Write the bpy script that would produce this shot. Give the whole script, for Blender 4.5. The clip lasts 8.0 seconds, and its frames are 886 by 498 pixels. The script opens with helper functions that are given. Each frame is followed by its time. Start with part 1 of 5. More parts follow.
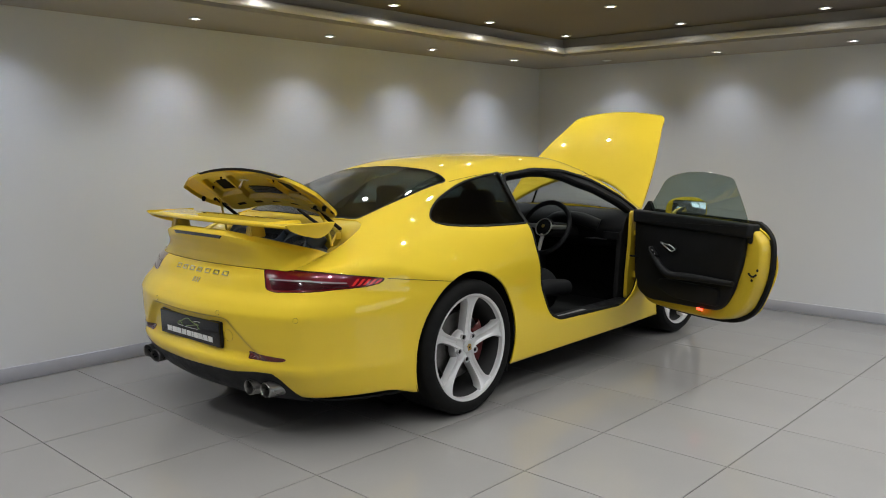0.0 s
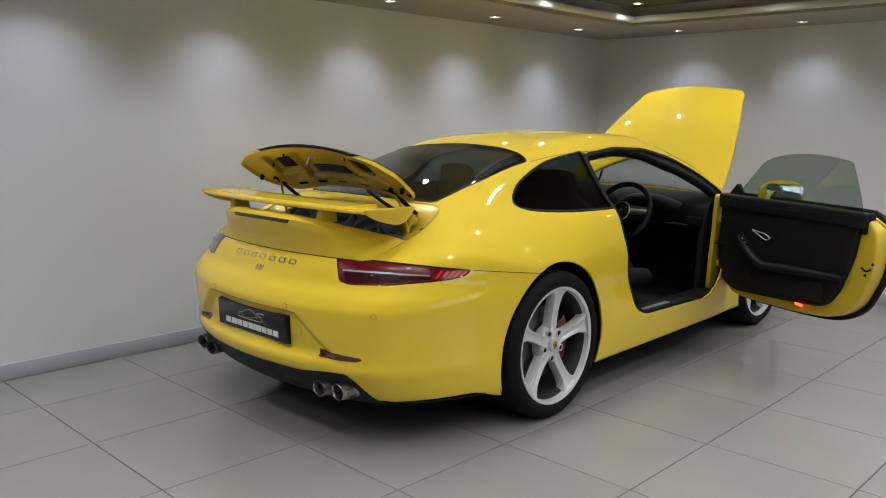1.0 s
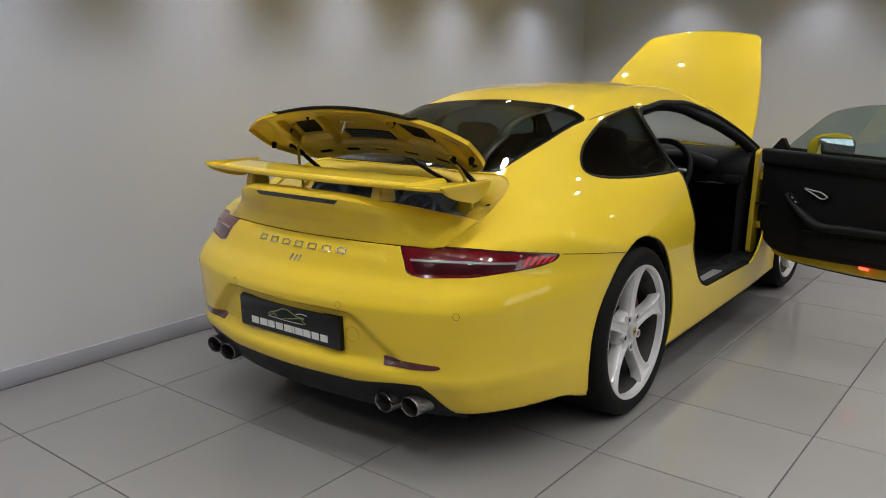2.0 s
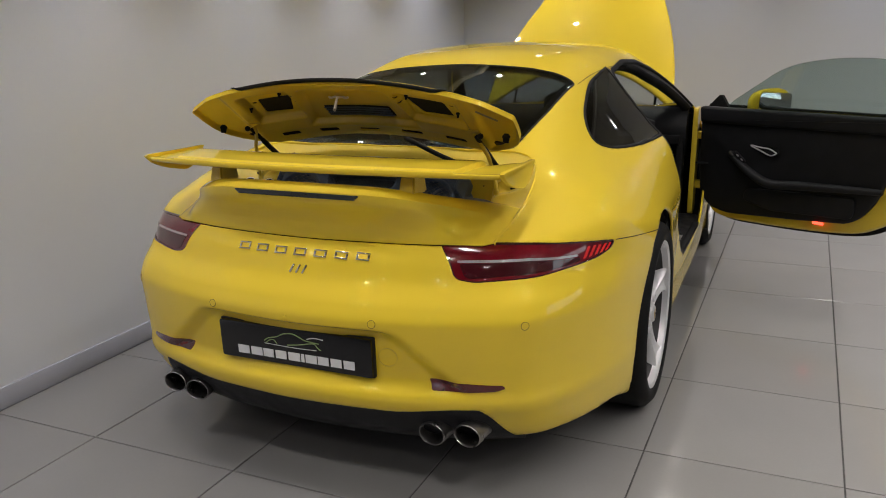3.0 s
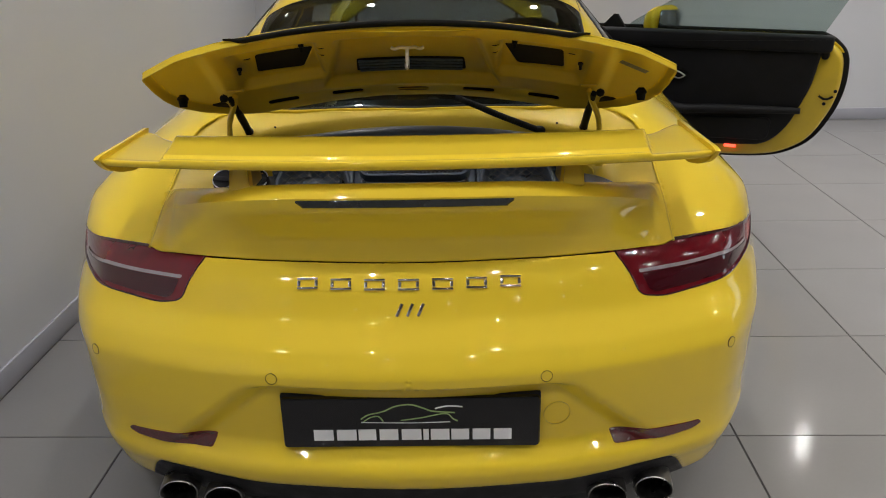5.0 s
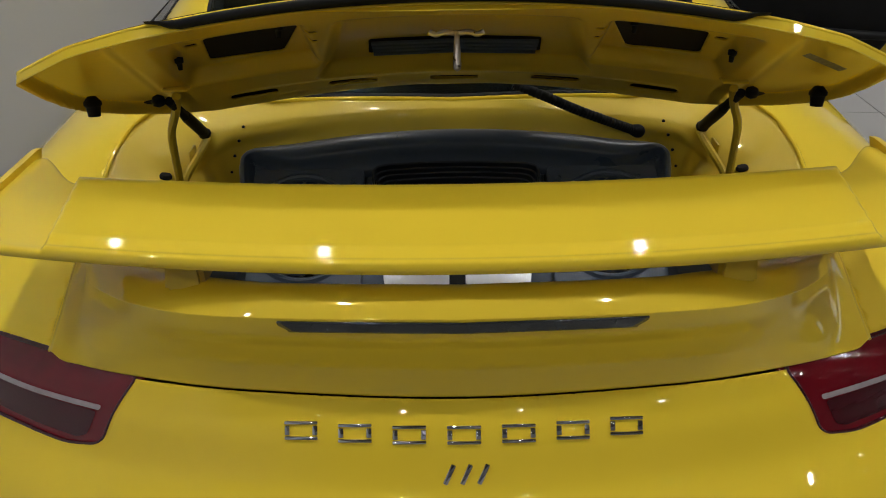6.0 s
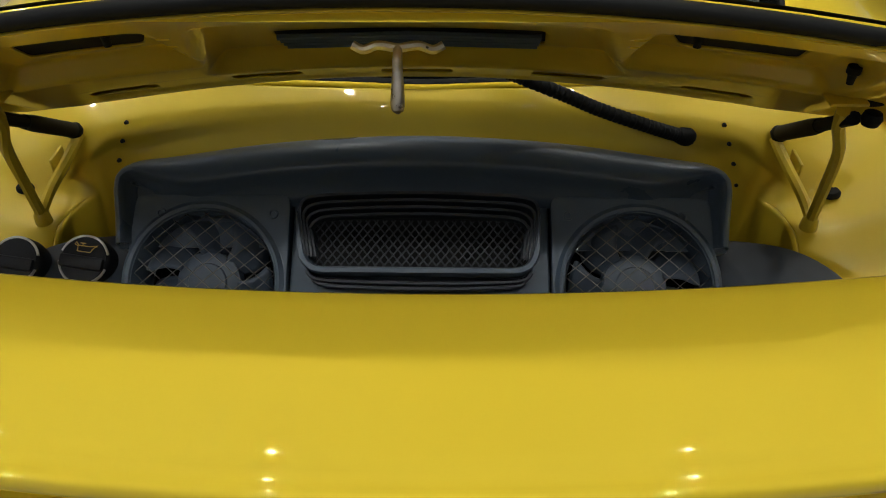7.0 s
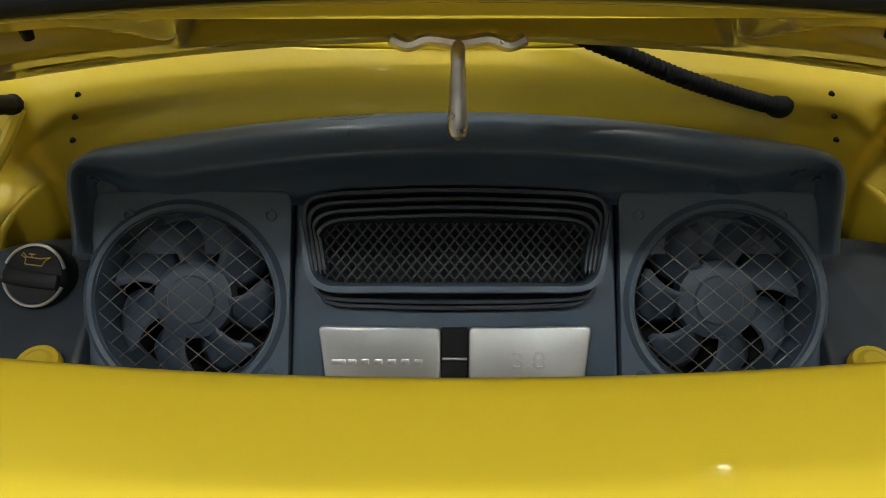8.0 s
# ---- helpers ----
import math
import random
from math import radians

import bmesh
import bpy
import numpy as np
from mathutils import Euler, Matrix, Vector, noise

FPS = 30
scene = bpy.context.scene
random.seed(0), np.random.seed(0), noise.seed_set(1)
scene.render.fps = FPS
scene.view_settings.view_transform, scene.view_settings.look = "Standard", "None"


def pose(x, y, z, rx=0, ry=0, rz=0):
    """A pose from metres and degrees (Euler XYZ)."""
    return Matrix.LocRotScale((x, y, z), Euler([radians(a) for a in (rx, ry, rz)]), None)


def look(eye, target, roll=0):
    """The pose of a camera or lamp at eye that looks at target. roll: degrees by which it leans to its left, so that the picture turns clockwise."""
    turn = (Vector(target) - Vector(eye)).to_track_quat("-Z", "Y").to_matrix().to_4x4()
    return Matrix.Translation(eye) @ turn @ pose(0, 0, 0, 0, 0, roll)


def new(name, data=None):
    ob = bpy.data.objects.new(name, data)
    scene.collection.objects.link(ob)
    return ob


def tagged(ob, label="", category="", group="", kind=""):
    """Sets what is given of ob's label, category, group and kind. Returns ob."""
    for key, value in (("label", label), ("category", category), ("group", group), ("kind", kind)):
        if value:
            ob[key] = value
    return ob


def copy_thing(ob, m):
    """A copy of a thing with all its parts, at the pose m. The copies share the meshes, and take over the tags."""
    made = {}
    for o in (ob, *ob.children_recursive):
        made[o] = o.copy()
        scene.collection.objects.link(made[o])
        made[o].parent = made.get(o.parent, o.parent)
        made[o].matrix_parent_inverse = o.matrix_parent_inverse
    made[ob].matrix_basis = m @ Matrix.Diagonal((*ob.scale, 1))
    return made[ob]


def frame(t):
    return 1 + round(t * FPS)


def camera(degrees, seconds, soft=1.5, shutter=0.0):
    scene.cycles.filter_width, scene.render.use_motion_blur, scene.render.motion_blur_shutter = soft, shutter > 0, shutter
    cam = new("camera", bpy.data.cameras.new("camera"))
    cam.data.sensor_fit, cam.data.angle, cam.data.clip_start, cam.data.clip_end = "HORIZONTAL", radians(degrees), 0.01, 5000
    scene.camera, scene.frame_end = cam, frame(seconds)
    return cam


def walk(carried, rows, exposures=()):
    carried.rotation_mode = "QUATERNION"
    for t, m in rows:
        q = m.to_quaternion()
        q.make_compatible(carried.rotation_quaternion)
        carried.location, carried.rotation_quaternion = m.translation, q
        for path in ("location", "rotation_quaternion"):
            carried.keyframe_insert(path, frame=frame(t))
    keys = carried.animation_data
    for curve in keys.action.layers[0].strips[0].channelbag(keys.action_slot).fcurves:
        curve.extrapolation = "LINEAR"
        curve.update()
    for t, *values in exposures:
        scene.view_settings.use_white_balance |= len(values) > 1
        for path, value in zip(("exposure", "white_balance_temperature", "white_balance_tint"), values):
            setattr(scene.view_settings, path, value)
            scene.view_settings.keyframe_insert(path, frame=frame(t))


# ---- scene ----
cam = camera(57.7, 8.0, soft=1.0)
PATH = [
    (0, (3.436, -1.974, 1.356), (2.112, -0.496, 1.102), 0.1),
    (0.5, (3.244, -2.026, 1.368), (1.897, -0.574, 1.091), 0.5),
    (1, (2.963, -1.885, 1.369), (1.608, -0.45, 1.049), 0.7),
    (1.5, (2.55, -1.895, 1.384), (1.244, -0.43, 1.003), 0.4),
    (1.7, (2.387, -1.865, 1.385), (1.121, -0.371, 0.977), 0.2),
    (2.8, (1.459, -1.82, 1.379), (0.593, -0.092, 0.864), -1.1),
    (3, (1.289, -1.807, 1.383), (0.517, -0.039, 0.854), -1.3),
    (3.5, (0.853, -1.862, 1.391), (0.308, -0.021, 0.831), -1.3),
    (4, (0.51, -1.754, 1.38), (0.171, 0.123, 0.78), -1.2),
    (4.2, (0.383, -1.71, 1.373), (0.125, 0.176, 0.759), -1.2),
    (5.3, (0.052, -1.152, 1.426), (0.062, 0.677, 0.616), -0.8),
    (5.5, (0.03, -1.011, 1.425), (0.051, 0.794, 0.565), -0.6),
    (6, (-0.022, -0.637, 1.46), (-0.02, 1.09, 0.451), -0.8),
    (6.5, (0.092, -0.388, 1.463), (0.036, 1.248, 0.314), -0.3),
    (7, (0.051, -0.188, 1.454), (-0.003, 1.346, 0.173), -0.8),
    (7.5, (0.001, -0.054, 1.431), (-0.023, 1.379, 0.036), -0.6),
    (8, (-0.005, 0.013, 1.412), (-0.018, 1.377, -0.05), -0.4),
]
walk(cam, [(t, look(eye, target, roll)) for t, eye, target, roll in PATH],
     [(0, 0, 6340, 9), (1.5, -0.09, 6420, 10), (3, -0.15, 6620, 14), (4.2, -0.17, 6640, 14), (5.3, -0.28, 6550, 12), (6, -0.58, 6500, 10), (7, -0.48, 6420, 6), (7.5, -0.36, 6390, 4), (8, -0.10, 6360, 2)])


# ---- world and light ----
world = bpy.data.worlds.new("world")
scene.world = world
world.use_nodes = True
world.node_tree.nodes["Background"].inputs[0].default_value = (0.6, 0.65, 0.75, 1)
world.node_tree.nodes["Background"].inputs[1].default_value = 0.02


# ---- materials ----
def mat(name, base, rough=0.5, metal=0.0, coat=0.0, vary=0.0, scale=8.0, bump=0.0, bscale=60.0, alpha_trans=0.0,
        ior=1.45, emit=None, strength=0.0, rvary=0.0, fine=0.0, spec=0.5, obvary=0.0):
    m = bpy.data.materials.new(name)
    m.use_nodes = True
    nt = m.node_tree
    b = nt.nodes["Principled BSDF"]
    b.inputs["Base Color"].default_value = (*base, 1)
    b.inputs["Roughness"].default_value = rough
    b.inputs["Metallic"].default_value = metal
    b.inputs["Coat Weight"].default_value = coat
    b.inputs["Coat Roughness"].default_value = 0.03
    b.inputs["IOR"].default_value = ior
    b.inputs["Specular IOR Level"].default_value = spec
    b.inputs["Transmission Weight"].default_value = alpha_trans
    if emit:
        b.inputs["Emission Color"].default_value = (*emit, 1)
        b.inputs["Emission Strength"].default_value = strength
    if vary or bump or rvary or obvary:
        tc = nt.nodes.new("ShaderNodeTexCoord")
        n1 = nt.nodes.new("ShaderNodeTexNoise")
        n1.inputs["Scale"].default_value = scale
        n1.inputs["Detail"].default_value = 6
        nt.links.new(tc.outputs["Object"], n1.inputs["Vector"])
        n2 = nt.nodes.new("ShaderNodeTexNoise")
        n2.inputs["Scale"].default_value = bscale
        n2.inputs["Detail"].default_value = 3
        nt.links.new(tc.outputs["Object"], n2.inputs["Vector"])
        if vary or obvary:
            add = nt.nodes.new("ShaderNodeMath")
            add.operation = "MULTIPLY_ADD"
            nt.links.new(n2.outputs["Fac"], add.inputs[0])
            add.inputs[1].default_value = fine
            nt.links.new(n1.outputs["Fac"], add.inputs[2])
            mr = nt.nodes.new("ShaderNodeMapRange")
            mr.inputs["From Min"].default_value = 0.3
            mr.inputs["From Max"].default_value = 0.7 + fine
            mr.inputs["To Min"].default_value = 1 - vary
            mr.inputs["To Max"].default_value = 1 + vary
            nt.links.new(add.outputs[0], mr.inputs["Value"])
            last = mr.outputs[0]
            if obvary:
                oi = nt.nodes.new("ShaderNodeObjectInfo")
                mo = nt.nodes.new("ShaderNodeMapRange")
                mo.inputs["To Min"].default_value = 1 - obvary
                mo.inputs["To Max"].default_value = 1 + obvary
                nt.links.new(oi.outputs["Random"], mo.inputs["Value"])
                mm = nt.nodes.new("ShaderNodeMath")
                mm.operation = "MULTIPLY"
                nt.links.new(last, mm.inputs[0])
                nt.links.new(mo.outputs[0], mm.inputs[1])
                last = mm.outputs[0]
            mx = nt.nodes.new("ShaderNodeVectorMath")
            mx.operation = "SCALE"
            mx.inputs[0].default_value = base
            nt.links.new(last, mx.inputs["Scale"])
            nt.links.new(mx.outputs[0], b.inputs["Base Color"])
        if rvary:
            mr = nt.nodes.new("ShaderNodeMapRange")
            mr.inputs["From Min"].default_value = 0.3
            mr.inputs["From Max"].default_value = 0.7
            mr.inputs["To Min"].default_value = max(0.0, rough - rvary)
            mr.inputs["To Max"].default_value = rough + rvary
            nt.links.new(n1.outputs["Fac"], mr.inputs["Value"])
            nt.links.new(mr.outputs[0], b.inputs["Roughness"])
        if bump:
            bp = nt.nodes.new("ShaderNodeBump")
            bp.inputs["Strength"].default_value = bump
            bp.inputs["Distance"].default_value = 0.002
            nt.links.new(n2.outputs["Fac"], bp.inputs["Height"])
            nt.links.new(bp.outputs[0], b.inputs["Normal"])
    return m


PAINT = mat("yellow paint", (0.80, 0.575, 0.032), 0.55, 0.0, 1.0, vary=0.02, scale=3, spec=0.15)
# Same yellow as PAINT, its colour darkened for shade under lid and in bay.
PAINT_SHADE = mat("yellow inner paint darkened for shade", (0.63, 0.448, 0.028), 0.42, 0.0, 0.7, vary=0.07, scale=9, bump=0.15, bscale=35, rvary=0.08)
TRIM = mat("black trim plastic", (0.009, 0.009, 0.010), 0.50, vary=0.2, scale=20, bump=0.2, bscale=300, rvary=0.08, spec=0.25)
ENGINE = mat("dark grey engine plastic", (0.080, 0.107, 0.145), 0.42, vary=0.12, scale=14, bump=0.06, bscale=420, rvary=0.1, fine=0.2)
BLADE = mat("fan plastic", (0.056, 0.074, 0.102), 0.4, vary=0.2, scale=25, bump=0.1, bscale=200)
COWL = mat("satin black cover", (0.074, 0.099, 0.137), 0.33, vary=0.08, scale=7, bump=0.05, bscale=260, rvary=0.10)
RUBBER = mat("tyre rubber", (0.006, 0.006, 0.006), 0.70, vary=0.25, scale=20, bump=0.3, bscale=150, spec=0.2)
SEAL = mat("rubber seal", (0.006, 0.006, 0.006), 0.7, vary=0.2, scale=30, spec=0.25)
LEATHER = mat("black leather", (0.0082, 0.0085, 0.0098), 0.58, vary=0.2, scale=12, bump=0.35, bscale=240, spec=0.28)
CARPET = mat("black carpet", (0.008, 0.008, 0.008), 0.9, vary=0.3, scale=40, bump=0.6, bscale=500)
ALLOY = mat("silver wheel paint", (0.72, 0.72, 0.73), 0.34, 0.45, 0.4, vary=0.05, scale=10)
STEEL = mat("steel", (0.30, 0.29, 0.28), 0.34, 1.0, vary=0.1, scale=30, rvary=0.1)
BRUSHED = mat("brushed aluminium", (0.68, 0.68, 0.68), 0.36, 0.9, vary=0.04, scale=30, rvary=0.06)
CHROME = mat("chrome", (0.75, 0.74, 0.72), 0.08, 1.0, vary=0.03, scale=20)
BRONZE = mat("zinc steel", (0.58, 0.53, 0.46), 0.36, 1.0, vary=0.2, scale=60, rvary=0.1)
DISC = mat("brake disc", (0.16, 0.155, 0.15), 0.38, 1.0, vary=0.2, scale=25)
BELLOWS = mat("black rubber and soft plastic", (0.032, 0.039, 0.050), 0.40, vary=0.15, scale=30, spec=0.45)
MESH = mat("black intake mesh", (0.030, 0.033, 0.040), 0.45, 0.3, vary=0.2, scale=40)
WIRE = mat("dull wire", (0.19, 0.18, 0.17), 0.45, 0.6, vary=0.3, scale=40)
# Rim silver darkened: the shade behind the spokes is in this colour.
BARREL = mat("shaded inner rim", (0.03, 0.03, 0.03), 0.5, 0.3, vary=0.15, scale=20)
CALIPER = mat("red caliper paint", (0.09, 0.006, 0.006), 0.35, 0, 0.4, vary=0.1)
REDLENS = mat("red tail lamp lens", (0.14, 0.004, 0.010), 0.12, 0, 1.0, vary=0.15, scale=30)
REDDARK = mat("smoked red lamp lens", (0.050, 0.004, 0.008), 0.1, 0, 1.0, vary=0.3, scale=60)
REDGLOW = mat("lit red lamp element", (0.5, 0.02, 0.02), 0.2, 0, 0.6, emit=(1, 0.03, 0.03), strength=0.2)
LAMPBAR = mat("clear lamp bar", (0.34, 0.29, 0.30), 0.2, 0, 1.0, vary=0.1, scale=90)
REFLECT = mat("dark red reflector", (0.085, 0.006, 0.006), 0.18, 0, 1.0, vary=0.2, scale=80)
SMOKE = mat("smoked plastic", (0.02, 0.024, 0.024), 0.16, 0, 0.6, vary=0.2, scale=40)
PLATE = mat("black plate acrylic", (0.005, 0.005, 0.006), 0.22, 0, 0.1, vary=0.2, scale=15)
INKW = mat("white print", (0.80, 0.80, 0.80), 0.4, vary=0.04)
INKG = mat("green line print", (0.30, 0.42, 0.16), 0.4, vary=0.05)
INKY = mat("ochre print", (0.55, 0.36, 0.06), 0.4, vary=0.05)
GOLD = mat("crest enamel", (0.42, 0.28, 0.08), 0.3, 0.6)
MIRROR = mat("mirror glass", (0.88, 0.90, 0.92), 0.01, 1.0)
DOORRED = mat("lit door lamp", (0.6, 0.03, 0.02), 0.3, emit=(1.0, 0.06, 0.03), strength=4.5)
# Near-black for hollows and closing sheets: their shade is put into the colour.
DARK = mat("cavity shade black", (0.006, 0.006, 0.006), 0.8, vary=0.2)
LABEL = mat("grey sticker", (0.16, 0.15, 0.12), 0.5, vary=0.2, scale=200)
WALL = mat("white wall paint", (0.66, 0.67, 0.695), 0.75, vary=0.025, scale=1.2, bump=0.12, bscale=180, fine=0.3, spec=0.3)
WALLC = mat("ceiling paint", (0.34, 0.32, 0.29), 0.8, vary=0.04, scale=1.0, bump=0.1, bscale=120, spec=0.3)
TRAY = mat("brown tray ceiling paint", (0.125, 0.108, 0.092), 0.7, vary=0.05, scale=1.0, bump=0.1, bscale=120, spec=0.3)
CORN = mat("cornice plaster", (0.62, 0.60, 0.56), 0.6, vary=0.04, scale=3)
SKIRT = mat("skirting tile", (0.40, 0.405, 0.45), 0.42, vary=0.06, scale=3, spec=0.3)
TILE = mat("polished porcelain tile", (0.232, 0.226, 0.218), 0.115, 0, 0.0, vary=0.05, scale=2.5, rvary=0.035, fine=0.4, bscale=90, spec=0.5, obvary=0.025)
GROUT = mat("grey grout", (0.055, 0.052, 0.05), 0.9, vary=0.25, scale=12)
LAMPRIM = mat("downlight rim", (0.5, 0.5, 0.5), 0.4, 0.3, vary=0.03)
LAMPGLOW = mat("downlight lens", (0.9, 0.9, 0.9), 0.4, emit=(1.0, 0.97, 0.92), strength=36.0)
DAY = mat("daylit street backdrop", (0.5, 0.5, 0.5), 0.9, emit=(0.85, 0.93, 1.0), strength=2.0)


def glass(name, tint, rough=0.0):
    m = bpy.data.materials.new(name)
    m.use_nodes = True
    nt = m.node_tree
    nt.nodes.remove(nt.nodes["Principled BSDF"])
    out = nt.nodes["Material Output"]
    tr = nt.nodes.new("ShaderNodeBsdfTransparent")
    tr.inputs[0].default_value = (*tint, 1)
    gl = nt.nodes.new("ShaderNodeBsdfGlossy")
    gl.inputs["Roughness"].default_value = rough
    lw = nt.nodes.new("ShaderNodeLayerWeight")
    lw.inputs[0].default_value = 0.5
    pw = nt.nodes.new("ShaderNodeMath")
    pw.operation = "POWER"
    pw.inputs[1].default_value = 4.0
    nt.links.new(lw.outputs["Facing"], pw.inputs[0])
    fr = nt.nodes.new("ShaderNodeMath")
    fr.operation = "MULTIPLY_ADD"
    fr.inputs[1].default_value, fr.inputs[2].default_value = 0.9, 0.05
    nt.links.new(pw.outputs[0], fr.inputs[0])
    mx = nt.nodes.new("ShaderNodeMixShader")
    nt.links.new(fr.outputs[0], mx.inputs[0])
    nt.links.new(tr.outputs[0], mx.inputs[1])
    nt.links.new(gl.outputs[0], mx.inputs[2])
    nt.links.new(mx.outputs[0], out.inputs[0])
    return m


GLASS_SIDE = glass("green tinted side glass", (0.70, 0.77, 0.75))
GLASS_REAR = glass("grey tinted rear glass", (0.54, 0.60, 0.62))
GLASS_DARK = glass("dark tinted quarter glass", (0.33, 0.37, 0.38))
GLASS_WIND = glass("windscreen glass", (0.90, 0.93, 0.92))


# ---- mesh helpers ----
def link(name, me, material, parent, label="", smooth=True):
    if material:
        me.materials.append(material)
    if smooth:
        me.shade_smooth()
    ob = new(name, me)
    ob.parent = parent
    if label:
        tagged(ob, label)
    return ob


def part(name, bm, material, parent, label="", smooth=True, sharp=35):
    bmesh.ops.recalc_face_normals(bm, faces=bm.faces)
    me = bpy.data.meshes.new(name)
    bm.to_mesh(me)
    bm.free()
    ob = link(name, me, material, parent, label, smooth)
    if smooth and sharp:
        me.set_sharp_from_angle(angle=radians(sharp))
    return ob


def npart(name, v, f, material, parent, label="", thick=0.0, sharp=0, offset=-1.0):
    me = bpy.data.meshes.new(name)
    me.from_pydata([tuple(p) for p in np.asarray(v).tolist()], [], [tuple(t) for t in np.asarray(f).tolist()])
    ob = link(name, me, material, parent, label)
    if sharp:
        me.set_sharp_from_angle(angle=radians(sharp))
    if thick:
        s = ob.modifiers.new("thickness", "SOLIDIFY")
        s.thickness, s.offset = thick, offset
    return ob


def thing(name, label, category, m=None, group="", kind=""):
    ob = new(name)
    ob.empty_display_size = 0.1
    if m:
        ob.matrix_basis = m
    return tagged(ob, label, category, group, kind)


def box(size, at=(0, 0, 0), bevel=0.0, m=None, seg=2):
    bm = bmesh.new()
    bmesh.ops.create_cube(bm, size=1)
    bmesh.ops.scale(bm, vec=size, verts=bm.verts)
    if bevel:
        bmesh.ops.bevel(bm, geom=bm.edges[:], offset=bevel, segments=seg, affect="EDGES", profile=0.5)
    bmesh.ops.translate(bm, vec=at, verts=bm.verts)
    if m:
        bmesh.ops.transform(bm, matrix=m, verts=bm.verts)
    return bm


def lathe(profile, n=48, m=None, close=False, cap=False):
    """Spins (radius, height) pairs about z."""
    bm = bmesh.new()
    rings = []
    for r, h in profile:
        rings.append([bm.verts.new((r * math.cos(2 * math.pi * i / n), r * math.sin(2 * math.pi * i / n), h)) for i in range(n)])
    pairs = list(zip(rings, rings[1:])) + ([(rings[-1], rings[0])] if close else [])
    for a, b in pairs:
        for i in range(n):
            j = (i + 1) % n
            bm.faces.new((a[i], a[j], b[j], b[i]))
    if cap:
        if profile[0][0] > 1e-6:
            bm.faces.new(rings[0][::-1])
        if profile[-1][0] > 1e-6:
            bm.faces.new(rings[-1])
    bmesh.ops.remove_doubles(bm, verts=bm.verts, dist=1e-6)
    if m:
        bmesh.ops.transform(bm, matrix=m, verts=bm.verts)
    return bm


def curve_pts(pts, n=8, closed=False):
    """Catmull-Rom through the points."""
    p = [np.array(q, float) for q in pts]
    out = []
    k = len(p)
    for i in range(k if closed else k - 1):
        a, b, c, d = (p[(i - 1) % k], p[i], p[(i + 1) % k], p[(i + 2) % k]) if closed else (p[max(i - 1, 0)], p[i], p[i + 1], p[min(i + 2, k - 1)])
        for j in range(n):
            t = j / n
            out.append(0.5 * (2 * b + (c - a) * t + (2 * a - 5 * b + 4 * c - d) * t * t + (3 * b - a - 3 * c + d) * t ** 3))
    if not closed:
        out.append(p[-1])
    return np.array(out)


def tube(pts, r, n=10, closed=False, wave=None, bm=None):
    """A round bar along the points; r may be a number or a function of the share of the length."""
    bm = bm or bmesh.new()
    p = [Vector([float(c) for c in q]) for q in pts]
    k = len(p)
    rings = []
    up = Vector((0.31, 0.17, 0.93))
    for i in range(k):
        d = (p[(i + 1) % k] - p[i - 1]) if closed else (p[min(i + 1, k - 1)] - p[max(i - 1, 0)])
        d.normalize()
        a = d.cross(up).normalized()
        b = d.cross(a)
        rr = r(i / (k - 1)) if callable(r) else r
        rings.append([bm.verts.new(p[i] + float(rr) * (math.cos(2 * math.pi * j / n) * a + math.sin(2 * math.pi * j / n) * b)) for j in range(n)])
    for i in range(k if closed else k - 1):
        x, y = rings[i], rings[(i + 1) % k]
        for j in range(n):
            bm.faces.new((x[j], x[(j + 1) % n], y[(j + 1) % n], y[j]))
    if not closed:
        bm.faces.new(rings[0][::-1])
        bm.faces.new(rings[-1])
    return bm


def slab(poly, depth, m=None, bevel=0.0, seg=2):
    """A flat plate with that outline in x, y, from z = 0 up to depth."""
    bm = bmesh.new()
    vs = [bm.verts.new((q[0], q[1], 0)) for q in poly]
    f = bm.faces.new(vs)
    r = bmesh.ops.extrude_face_region(bm, geom=[f])
    up = [g for g in r["geom"] if isinstance(g, bmesh.types.BMVert)]
    bmesh.ops.translate(bm, vec=(0, 0, depth), verts=up)
    if bevel:
        top = [e for e in bm.edges if all(v.co.z > depth - 1e-6 for v in e.verts)]
        bmesh.ops.bevel(bm, geom=top, offset=bevel, segments=seg, affect="EDGES", profile=0.5)
    if m:
        bmesh.ops.transform(bm, matrix=m, verts=bm.verts)
    return bm


def rounded(poly, r, n=5):
    """The polygon with its corners rounded."""
    out = []
    k = len(poly)
    for i in range(k):
        a, b, c = (np.array(poly[(i + d) % k], float) for d in (-1, 0, 1))
        u, w = a - b, c - b
        lu, lw = np.linalg.norm(u), np.linalg.norm(w)
        d = min(r, lu * 0.49, lw * 0.49)
        p, q = b + u / lu * d, b + w / lw * d
        for j in range(n + 1):
            t = j / n
            out.append((1 - t) ** 2 * p + 2 * t * (1 - t) * b + t * t * q)
    return out


